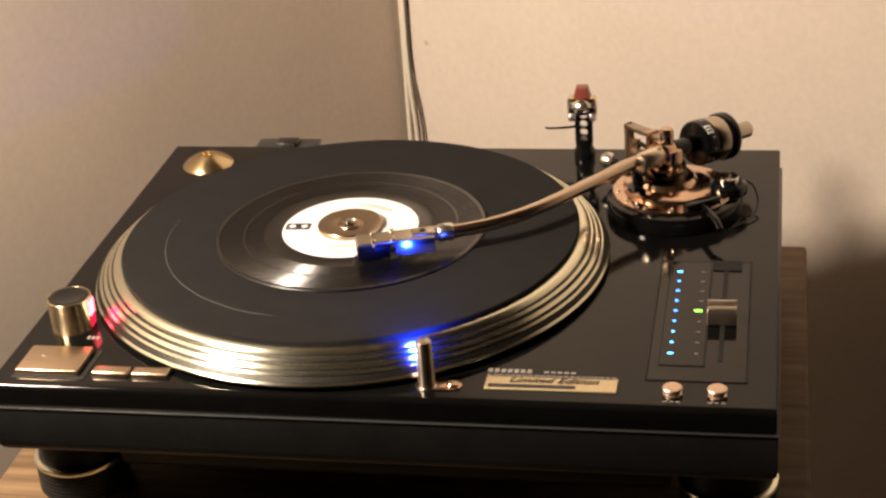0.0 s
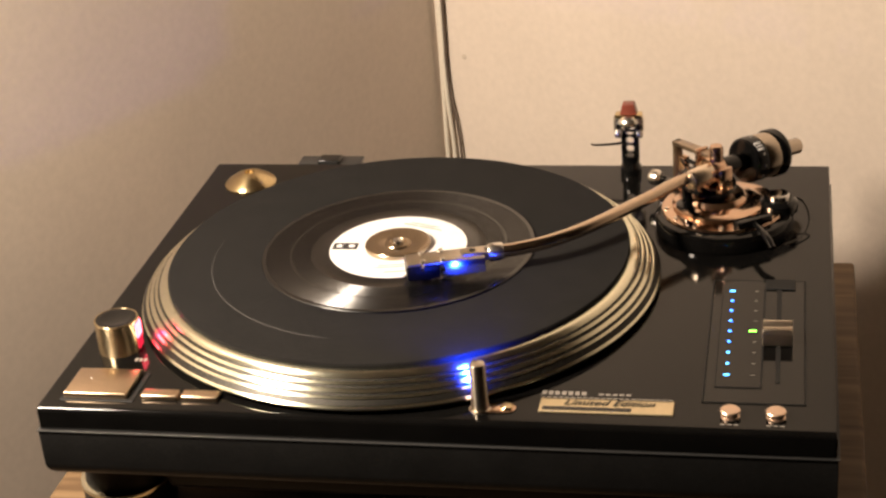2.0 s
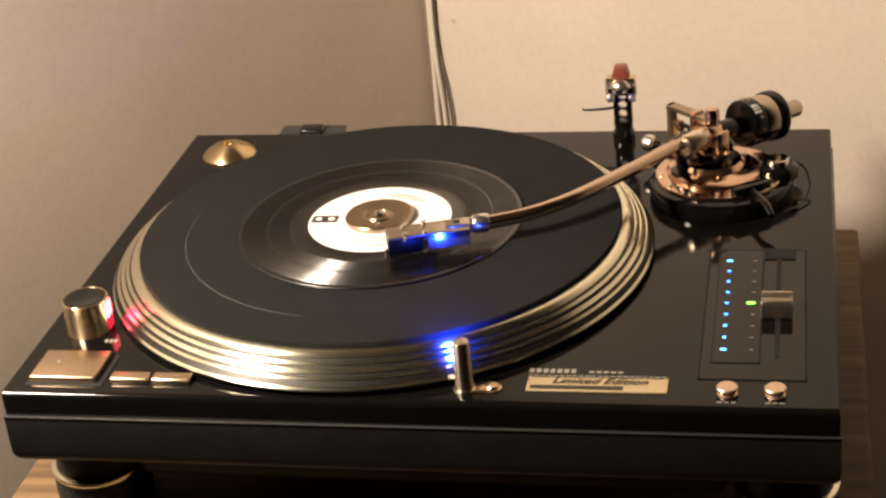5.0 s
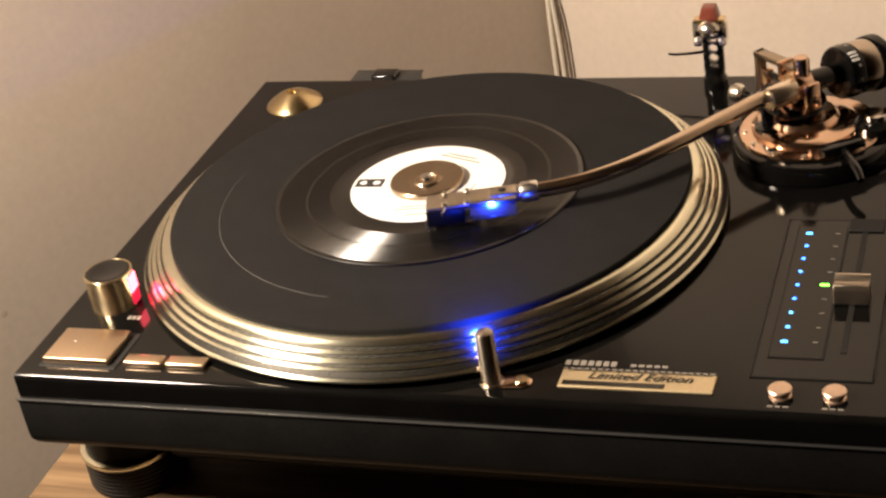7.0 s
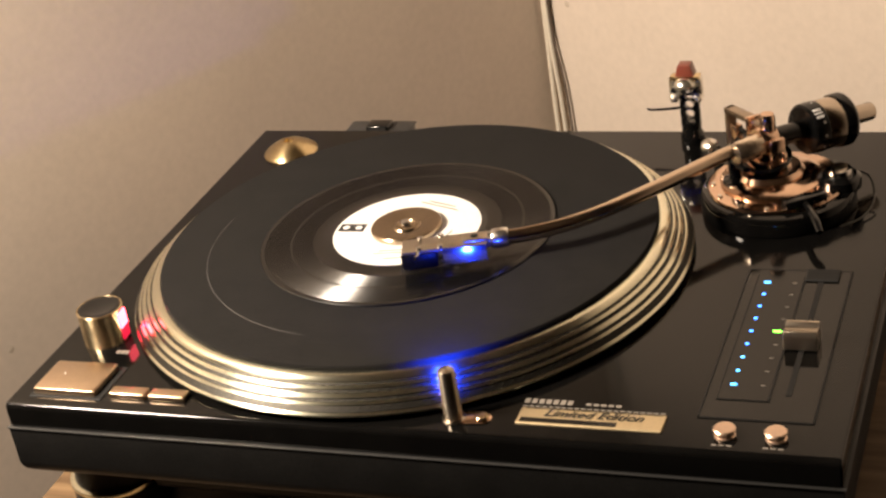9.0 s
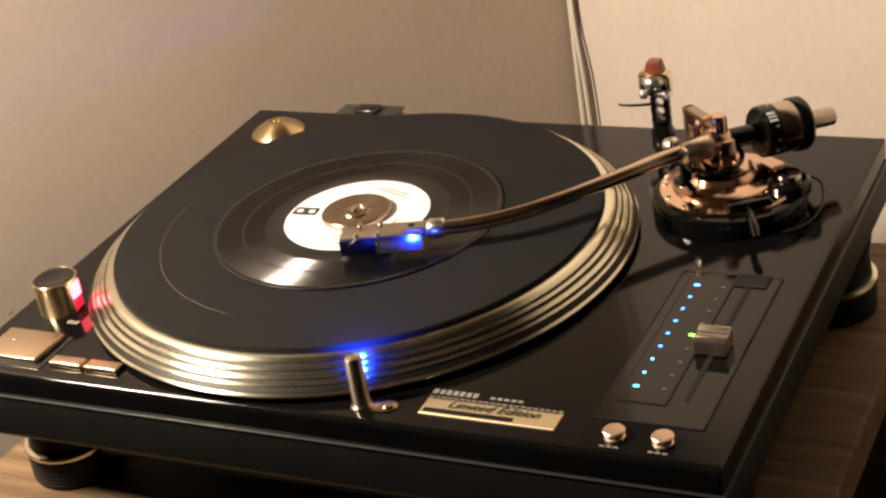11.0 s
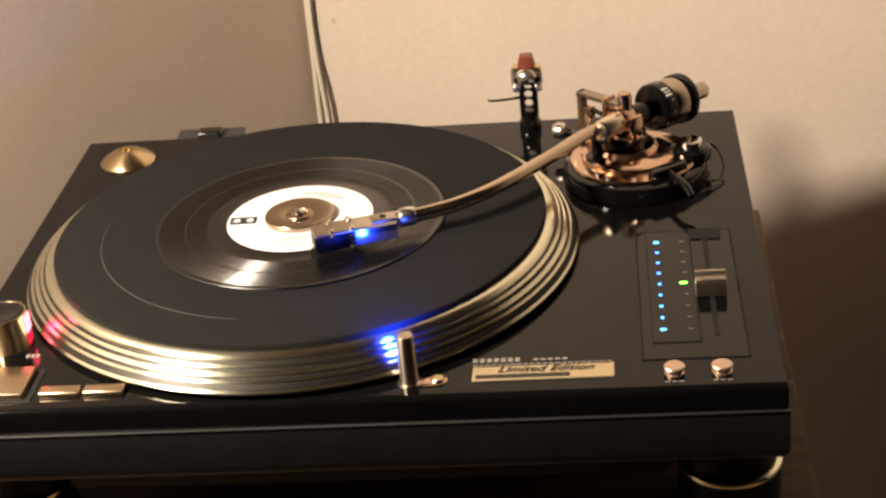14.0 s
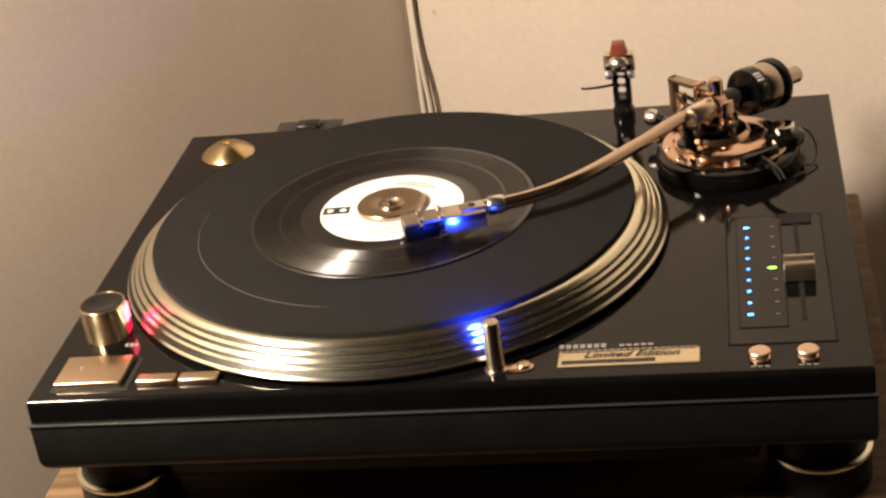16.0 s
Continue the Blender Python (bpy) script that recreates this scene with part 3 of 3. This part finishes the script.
part("rest_arm", rbox(-0.011, 0.011, -0.0025, 0.0025, H + 0.0150, H + 0.0180, 0.0010, 2, pose(0.3480, 0.2860, 0, rz=140)), DARK, armbase, "black arm rest")
turn_ring = [(PX + 0.0135 * math.cos(a), PY + 0.0135 * math.sin(a), H + 0.0265 + 0.003 * math.sin(a)) for a in np.linspace(0, 2 * math.pi, 17)]
part("lift_ring", tube(turn_ring, 0.0017, 10, 3), DARK, armbase, "black ring round the arm pillar")
part("arm_pillar", lathe([(0.0, H + 0.016), (0.0120, H + 0.016), (0.0105, H + 0.024), (0.0105, PZ - 0.009), (0.0, PZ - 0.009)], 40, (PX, PY, 0)), COPPER, armbase)

tonearm = part("tonearm", tube([(PX + rear.x * 0.012, PY + rear.y * 0.012, PZ), (0.357, 0.2415, PZ), (0.336, 0.2140, PZ - 0.0004), (0.314, 0.1855, PZ - 0.0008), (0.296, 0.1655, PZ - 0.0012), (0.278, 0.1510, PZ - 0.0016), (0.261, 0.1424, PZ - 0.002), (0.251, 0.1390, PZ - 0.002)],
                               0.0042, 24), ARM_GOLD, deck, "S-shaped polished rose gold tonearm")
d0 = Vector((0.336 - 0.3665, 0.2140 - 0.2510, 0)).normalized()
part("sleeve", lathe([(0.0046, 0.0), (0.0066, 0.0006), (0.0068, 0.004), (0.0068, 0.022), (0.0058, 0.024), (0.0046, 0.0245)], 32, (PX + 0.001, PY - 0.001, PZ), d0), SLEEVE, tonearm, "polished pale gold sleeve")
gim = join(rbox(-0.005, 0.005, -0.0135, -0.0105, PZ - 0.012, PZ + 0.005, 0.0012, 2, pose(PX, PY, 0, rz=44)),
           rbox(-0.005, 0.005, 0.0105, 0.0135, PZ - 0.012, PZ + 0.012, 0.0012, 2, pose(PX, PY, 0, rz=42)),
           rbox(-0.006, 0.006, -0.0135, 0.0135, PZ - 0.013, PZ - 0.0095, 0.0010, 2, pose(PX, PY, 0, rz=42)),
           lathe([(0.0, 0.0), (0.0085, 0.0), (0.0090, 0.0015), (0.0090, 0.010), (0.0080, 0.0120), (0.0, 0.0125)], 32, (PX - rear.x * 0.006, PY - rear.y * 0.006, PZ), rear))
part("gimbal", gim, COPPER, tonearm, "rose gold bearing yoke")
part("bearing_cap", lathe([(0.0, PZ + 0.006), (0.0046, PZ + 0.006), (0.0046, PZ + 0.0150), (0.0038, PZ + 0.0172), (0.0, PZ + 0.0176)], 28, (PX + 0.002, PY, 0)), COPPER, tonearm)
# arm lift bracket
part("lift_bracket", join(rbox(0.0, 0.0040, -0.0034, 0.0034, H + 0.013, 0.1525, 0.0008, 1, pose(0.3500, 0.2880, 0, rz=-42)),
                          rbox(0.0, 0.040, -0.0036, 0.0036, 0.1490, 0.1525, 0.0008, 2, pose(0.3500, 0.2880, 0, rz=-42))), BRONZE_SATIN, armbase, "square bronze metal bracket")
part("rest_column", rbox(-0.0032, 0.0032, -0.0026, 0.0026, H + 0.013, 0.1440, 0.0008, 2, pose(0.3560, 0.2800, 0, rz=-42)), COPPER, armbase, "rose gold arm rest column")
part("rest_hook", tube([(0.3560, 0.2800, 0.1405), (0.3600, 0.2768, 0.1415), (0.3640, 0.2735, 0.1405)], 0.0016, 10), DARK, armbase, "black arm rest hook")
part("rest_clip", lathe([(0.0, 0.0), (0.0042, 0.0), (0.0055, 0.002), (0.0055, 0.006), (0.0040, 0.008), (0.0, 0.0082)], 28, (0.3318, 0.2945, 0.1220), (1, -0.3, 0.0)), BRIGHT, armbase, "small gold arm rest clip")
part("rest_post", lathe([(0.0, H), (0.0032, H), (0.0032, H + 0.018), (0.0, H + 0.018)], 20, (0.3410, 0.2915, 0)), DARK, armbase)
# counterweight
W0 = Vector((PX, PY, PZ)) + rear * 0.018
part("rear_stub", lathe([(0.0, -0.012), (0.0062, -0.012), (0.0062, 0.020), (0.0, 0.020)], 28, tuple(W0), rear), DARK, tonearm)
W1 = Vector((PX, PY, PZ)) + rear * 0.026
part("counterweight_dial", lathe([(0.0, 0.0), (0.0140, 0.0), (0.0152, 0.0012), (0.0155, 0.003), (0.0155, 0.010), (0.0, 0.010)], 56, tuple(W1), rear), DARK, tonearm, "black counterweight dial with pale marks")
dial_side = rear.cross(Vector((0, 0, 1))).normalized()
dial_up = dial_side.cross(rear)
for k in range(12):
    a = radians(30 * k)
    out = dial_side * math.cos(a) + dial_up * math.sin(a)
    part("dial_mark", lathe([(0.0, 0.0), (0.0010, 0.0), (0.0010, 0.0003), (0.0, 0.0003)], 8, tuple(W1 + rear * 0.0065 + out * 0.0154), tuple(out)), PALE_INK, tonearm)
for k, wide in enumerate((0.0016, 0.0010, 0.0016)):
    a = radians(62 - 9 * k)
    out = dial_side * math.cos(a) + dial_up * math.sin(a)
    m = Matrix.Translation(W1 + rear * 0.0050 + out * 0.0155) @ Matrix((rear, out.cross(rear), out)).transposed().to_4x4()
    part("dial_figure", rbox(-0.0026, 0.0026, -wide / 2, wide / 2, -0.0003, 0.0002, 0, 1, m), PAPER, tonearm)
part("counterweight", lathe([(0.0, 0.0), (0.0150, 0.0), (0.0152, 0.0005), (0.0152, 0.0118), (0.0, 0.0118)], 56, tuple(W1 + rear * 0.0102), rear), SHAFT, tonearm, "champagne metal counterweight")
part("counterweight_ring", lathe([(0.0, 0.0), (0.0158, 0.0), (0.0163, 0.0008), (0.0163, 0.0066), (0.0152, 0.0082), (0.0, 0.0084)], 56, tuple(W1 + rear * 0.0222), rear), DARK, tonearm, "black rear ring")
part("rear_shaft", lathe([(0.0, 0.0), (0.0056, 0.0), (0.0056, 0.0190), (0.0050, 0.0200), (0.0, 0.0200)], 32, tuple(W1 + rear * 0.0304), rear), SHAFT, tonearm, "champagne metal end stub")
# antiskate and cue lever
part("antiskate_dial", lathe([(0.0, H + 0.011), (0.0125, H + 0.011), (0.0125, H + 0.0170), (0.0100, H + 0.0190), (0.0, H + 0.0190)], 40, (0.4190, 0.2560, 0)), DARK, armbase, "black antiskate dial")
part("antiskate_knob", lathe([(0.0, H + 0.0185), (0.0075, H + 0.0185), (0.0070, H + 0.0225), (0.0, H + 0.0230)], 32, (0.4190, 0.2560, 0)), CHROME, armbase)
part("lift_platform", tube([(0.357, 0.276, PZ - 0.007), (0.3545, 0.262, PZ - 0.0066), (0.3590, 0.247, PZ - 0.0066), (0.369, 0.236, PZ - 0.007)], 0.0018, 12), DARK, armbase, "curved black arm lift")
part("lift_pillar", lathe([(0.0, H + 0.012), (0.0075, H + 0.012), (0.0075, H + 0.019), (0.0035, H + 0.020), (0.0035, PZ - 0.007), (0.0, PZ - 0.007)], 28, (0.360, 0.2475, 0)), DARK, armbase)
part("cue_lever", tube([(0.405, 0.222, H + 0.016), (0.409, 0.212, H + 0.0165), (0.413, 0.203, H + 0.0150), (0.416, 0.196, H + 0.0120)], [0.0022, 0.0022, 0.0026, 0.0020], 14), DARK, armbase, "small black cue lever")
part("signal_wire", tube([(0.420, 0.266, H + 0.016), (0.434, 0.266, H + 0.013), (0.4390, 0.250, H + 0.006), (0.4340, 0.234, H + 0.0020), (0.423, 0.222, H + 0.0016)], 0.0007, 8), DARK, armbase, "thin black wire")

# headshell and cartridge on the arm
HS = Vector((0.251, 0.1390, PZ - 0.002))
hd = Vector((-0.955, -0.296, 0)).normalized()
hs = Vector((-hd.y, hd.x, 0))
hm = Matrix.Translation(HS) @ Matrix((hd, hs, Vector((0, 0, 1)))).transposed().to_4x4()
part("collar", lathe([(0.0, -0.004), (0.0050, -0.004), (0.0056, -0.003), (0.0056, 0.0045), (0.0050, 0.0055), (0.0044, 0.0055), (0.0044, 0.0075), (0.0, 0.0075)], 36, tuple(HS), hd), BRIGHT, tonearm, "chrome locking collar")
shell = part("headshell", join(rbox(0.008, 0.056, -0.0080, 0.0080, -0.0004, 0.0016, 0.0007, 2, hm), rbox(0.006, 0.022, -0.0050, 0.0050, -0.0030, 0.0030, 0.0010, 2, hm)), STEEL, tonearm, "champagne metal headshell")
part("cartridge", join(rbox(0.036, 0.0565, -0.0082, 0.0082, -0.0094, -0.0002, 0.0008, 2, hm), rbox(0.040, 0.054, -0.0070, 0.0070, -0.0100, -0.0090, 0.0004, 1, hm)), SHELL_BLACK, shell, "black cartridge body")
part("cartridge_mount", join(rbox(0.0262, 0.0362, -0.0075, 0.0075, -0.0060, -0.0002, 0.0010, 2, hm), rbox(0.0290, 0.0355, -0.0070, 0.0070, -0.0090, -0.0058, 0.0008, 2, hm)), CHROME, shell, "chrome cartridge mount")
# Black disc on the shell draws the shade of a hole.
part("shell_hole", lathe([(0.0, 0.0), (0.0021, 0.0), (0.0021, 0.0004), (0.0, 0.0004)], 18, tuple(hm @ Vector((0.0150, 0.0, 0.0029)))), DULL_BLACK, shell, "flat black disc for the dark of a round hole")
for py in (-0.0060, -0.0020, 0.0020, 0.0060):
    part("lead_wire", tube([tuple(hm @ Vector(q)) for q in ((0.020, py * 0.5, -0.0025), (0.023, py * 0.9, -0.0050), (0.0268, py, -0.0045))], 0.0005, 8, 5), COPPER, shell)
for px, py in ((0.034, 0.0062), (0.034, -0.0062), (0.046, 0.0062), (0.046, -0.0062)):
    part("screw", lathe([(0.0, 0.001), (0.0016, 0.001), (0.0016, 0.0030), (0.0, 0.0034)], 14, tuple(hm @ Vector((px, py, 0)))), CHROME, shell, "chrome screw")
part("finger_lift", tube([tuple(hm @ Vector(p)) for p in ((0.046, 0.0075, 0.001), (0.047, 0.014, 0.0015), (0.0475, 0.020, 0.0035))], 0.0009, 10), CHROME, shell)


def curved_side(h0, h1, z0, z1, nu=24, nv=8):
    """The gently bowed, slightly upturned polished flank of the headshell."""
    bm = bmesh.new()
    face, back = [], []
    for i in range(nu + 1):
        h = h0 + (h1 - h0) * i / nu
        for rows, flat in ((face, False), (back, True)):
            row = []
            for j in range(nv + 1):
                z = z0 + (z1 - z0) * j / nv
                out = 0.0095 - (h - 0.018) ** 2 / (2 * 0.17) - math.tan(radians(9.1)) * (z + 0.003) - (z + 0.003) ** 2 / (2 * 0.09)
                row.append(bm.verts.new(hm @ Vector((h, 0.0050 if flat else out, z))))
            rows.append(row)
    for rows in (face, back):
        for i in range(nu):
            for j in range(nv):
                bm.faces.new((rows[i][j], rows[i + 1][j], rows[i + 1][j + 1], rows[i][j + 1]))
    for i in range(nu):
        bm.faces.new((face[i][0], back[i][0], back[i + 1][0], face[i + 1][0]))
        bm.faces.new((face[i][nv], face[i + 1][nv], back[i + 1][nv], back[i][nv]))
    for j in range(nv):
        bm.faces.new((face[0][j], face[0][j + 1], back[0][j + 1], back[0][j]))
        bm.faces.new((face[nu][j], back[nu][j], back[nu][j + 1], face[nu][j + 1]))
    return bm


part("shell_side", curved_side(0.0085, 0.0330, -0.0075, 0.0012), MIRROR, shell, "bowed mirror-bright side of the headshell")
part("stylus", tube([tuple(hm @ Vector((0.0555, 0, -0.0085))), tuple(hm @ Vector((0.0575, 0, -0.0092))), tuple(hm @ Vector((0.0585, 0, MAT_TOP + 0.0013 - HS.z)))], [0.0010, 0.0007, 0.0003], 8, 3), CHROME, shell)
glow = bpy.data.lights.new("target_glow", "SPOT")
glow.energy, glow.color, glow.shadow_soft_size, glow.spot_size, glow.spot_blend = 0.95, (0.008, 0.040, 1.0), 0.0018, radians(130), 1.0
glow_ob = new("target_glow", glow)
glow_ob.matrix_world = look((0.2570, 0.0202, H + 0.0243), (0.2470, 0.0450, H + 0.0100))
strobe = bpy.data.lights.new("strobe_glow", "SPOT")
strobe.energy, strobe.color, strobe.shadow_soft_size, strobe.spot_size, strobe.spot_blend = 0.36, (1.0, 0.015, 0.10), 0.002, radians(58), 0.6
strobe_ob = new("strobe_glow", strobe)
strobe_ob.matrix_world = look((KX + 0.0150, KY + 0.002, H + 0.0125), (KX + 0.036, KY + 0.006, H + 0.0105))

# ---- spare headshell in its holder ----
SX, SY = 0.3145, 0.3385
spare = thing("spare_headshell", "spare chrome and black headshell standing in its holder", "headshell")
part("holder_post", lathe([(0.0, H), (0.0075, H), (0.0075, H + 0.006), (0.0062, H + 0.008), (0.0062, H + 0.014), (0.0, H + 0.014)], 32, (SX, SY, 0)), DARK, spare, "black socket post")


def perforated(wide, tall, deep, hole, count, n=24):
    """An upright plate in the x-z plane with a column of round holes right through it."""
    bm = bmesh.new()
    for c in range(count):
        mid = (c + 0.5) * tall
        loops = []
        for y in (-deep / 2, deep / 2):
            inner, outer = [], []
            for k in range(n):
                a = 2 * math.pi * (k + 0.5) / n
                u, w = math.cos(a), math.sin(a)
                far = min(wide / 2 / max(abs(u), 1e-6), tall / 2 / max(abs(w), 1e-6))
                inner.append(bm.verts.new((hole * u, y, mid + hole * w)))
                outer.append(bm.verts.new((far * u, y, mid + far * w)))
            loops.append((inner, outer))
        (fi, fo), (bi, bo) = loops
        for k in range(n):
            j = (k + 1) % n
            bm.faces.new((fi[k], fi[j], fo[j], fo[k]))
            bm.faces.new((bi[k], bo[k], bo[j], bi[j]))
            bm.faces.new((fi[k], bi[k], bi[j], fi[j]))
            bm.faces.new((fo[k], fo[j], bo[j], bo[k]))
    bm.transform(pose(SX, SY, H + 0.0100))
    return bm


part("shell_body", perforated(0.0126, 0.0064, 0.0030, 0.0028, 4), DARK, spare, "perforated black shell body")
for k in range(4):
    z = H + 0.0132 + k * 0.0064
    ring = [(SX + 0.0030 * math.cos(a), SY - 0.0016, z + 0.0030 * math.sin(a)) for a in np.linspace(0, 2 * math.pi, 13)]
    part("hole_rim", tube(ring, 0.0003, 6, 2), BRIGHT, spare, "bright round hole rim")
# Added reflector plate, angled so the lamp glints off the cartridge.
part("glint_plate", rbox(-0.0046, 0.0046, -0.0008, 0.0008, -0.0040, 0.0040, 0.0006, 2, pose(SX, SY - 0.0105, H + 0.0428, rx=-30, rz=-21)), BRIGHT, spare, "bright tilted plate added to catch the lamp's glint")
part("spare_cartridge", join(rbox(SX - 0.0106, SX + 0.0106, SY - 0.0090, SY - 0.0010, H + 0.0345, H + 0.0480, 0.0026, 4), rbox(SX - 0.0100, SX - 0.0048, SY - 0.0105, SY, H + 0.0310, H + 0.0365, 0.0016, 3), rbox(SX + 0.0048, SX + 0.0100, SY - 0.0105, SY, H + 0.0310, H + 0.0365, 0.0016, 3)), BRIGHT, spare, "chrome cartridge body")
part("cartridge_nose", lathe([(0.0072 * math.cos(a), H + 0.0425 + 0.0056 * math.sin(a)) for a in np.linspace(-math.pi / 2, math.pi / 2, 15)], 28, (SX, SY - 0.0075, 0)), BRIGHT, spare, "rounded chrome cartridge nose")
for k in (-1, 1):
    part("mount_screw", lathe([(0.0, 0.0), (0.0022, 0.0), (0.0020, 0.0008), (0.0, 0.0008)], 16, (SX + k * 0.0068, SY - 0.0090, H + 0.0395), (0, -1, 0)), DARK, spare, "dark mounting screw")
    part("mount_nut", lathe([(0.0, 0.0), (0.0019, 0.0), (0.0014, 0.0016), (0.0, 0.0020)], 6, (SX + k * 0.0074, SY - 0.0105, H + 0.0336), (0, -1, 0)), BRIGHT, spare, "bright hexagonal nut")
# Gold strip puts a warm highlight on the chrome's upper edge.
part("warm_highlight", rbox(SX - 0.0096, SX + 0.0096, SY - 0.0094, SY - 0.0010, H + 0.0455, H + 0.0484, 0.0010, 2), GOLD, spare, "gold strip for the warm highlight on the cartridge")
part("stylus_guard", prism([(-0.0062, 0.0), (0.0062, 0.0), (0.0040, 0.0078), (-0.0040, 0.0078)], -0.0045, 0.0045, 0.0006, pose(SX, SY - 0.004, H + 0.0478, rx=90)), SHELL_RED, spare, "red brown stylus guard")
part("finger_lift", tube([(SX - 0.006, SY - 0.001, H + 0.0238), (SX - 0.014, SY - 0.001, H + 0.0228), (SX - 0.0245, SY - 0.001, H + 0.0222), (SX - 0.0280, SY - 0.001, H + 0.0230)], [0.0010, 0.0009, 0.0008, 0.0006], 10), DARK, spare, "thin dark finger lift")

# ---- cables in the corner ----
def cable(name, offs, radius, mat, label):
    """Offsets (along the lit wall, out from it, height) of a cable that hangs in the corner."""
    inward = ALONG_L
    pts = [tuple(CORNER + ALONG_R * a + inward * b + Vector((0, 0, z))) for a, b, z in offs]
    tagged(part(name, tube(pts, radius, 10, 10), mat), label, "cable", "cables in the corner")


DROP = (CEILING - 0.02, 0.40, 0.105, 0.060, 0.0265, -0.0014, -0.033, -0.10, -0.30, FLOOR + 0.01)
for name, runs, radius, mat, label in (
        ("white_cable", (0.0070, 0.0070, 0.0072, 0.0066, 0.0062, 0.0058, 0.0056, 0.0060, 0.0080, 0.0080), 0.0023, WIRE_WHITE, "thin white cable hanging in the wall corner"),
        ("white_cable", (0.0105, 0.0105, 0.0098, 0.0094, 0.0100, 0.0118, 0.0138, 0.0150, 0.0160, 0.0160), 0.0021, WIRE_WHITE, "thin white cable hanging in the wall corner"),
        ("brown_cable", (0.0135, 0.0135, 0.0126, 0.0121, 0.0140, 0.0190, 0.0219, 0.0235, 0.0250, 0.0250), 0.0013, WIRE_DARK, "thin dark cable hanging in the wall corner")):
    cable(name, [(a, 0.0045, z) for a, z in zip(runs, DROP)], radius, mat, label)
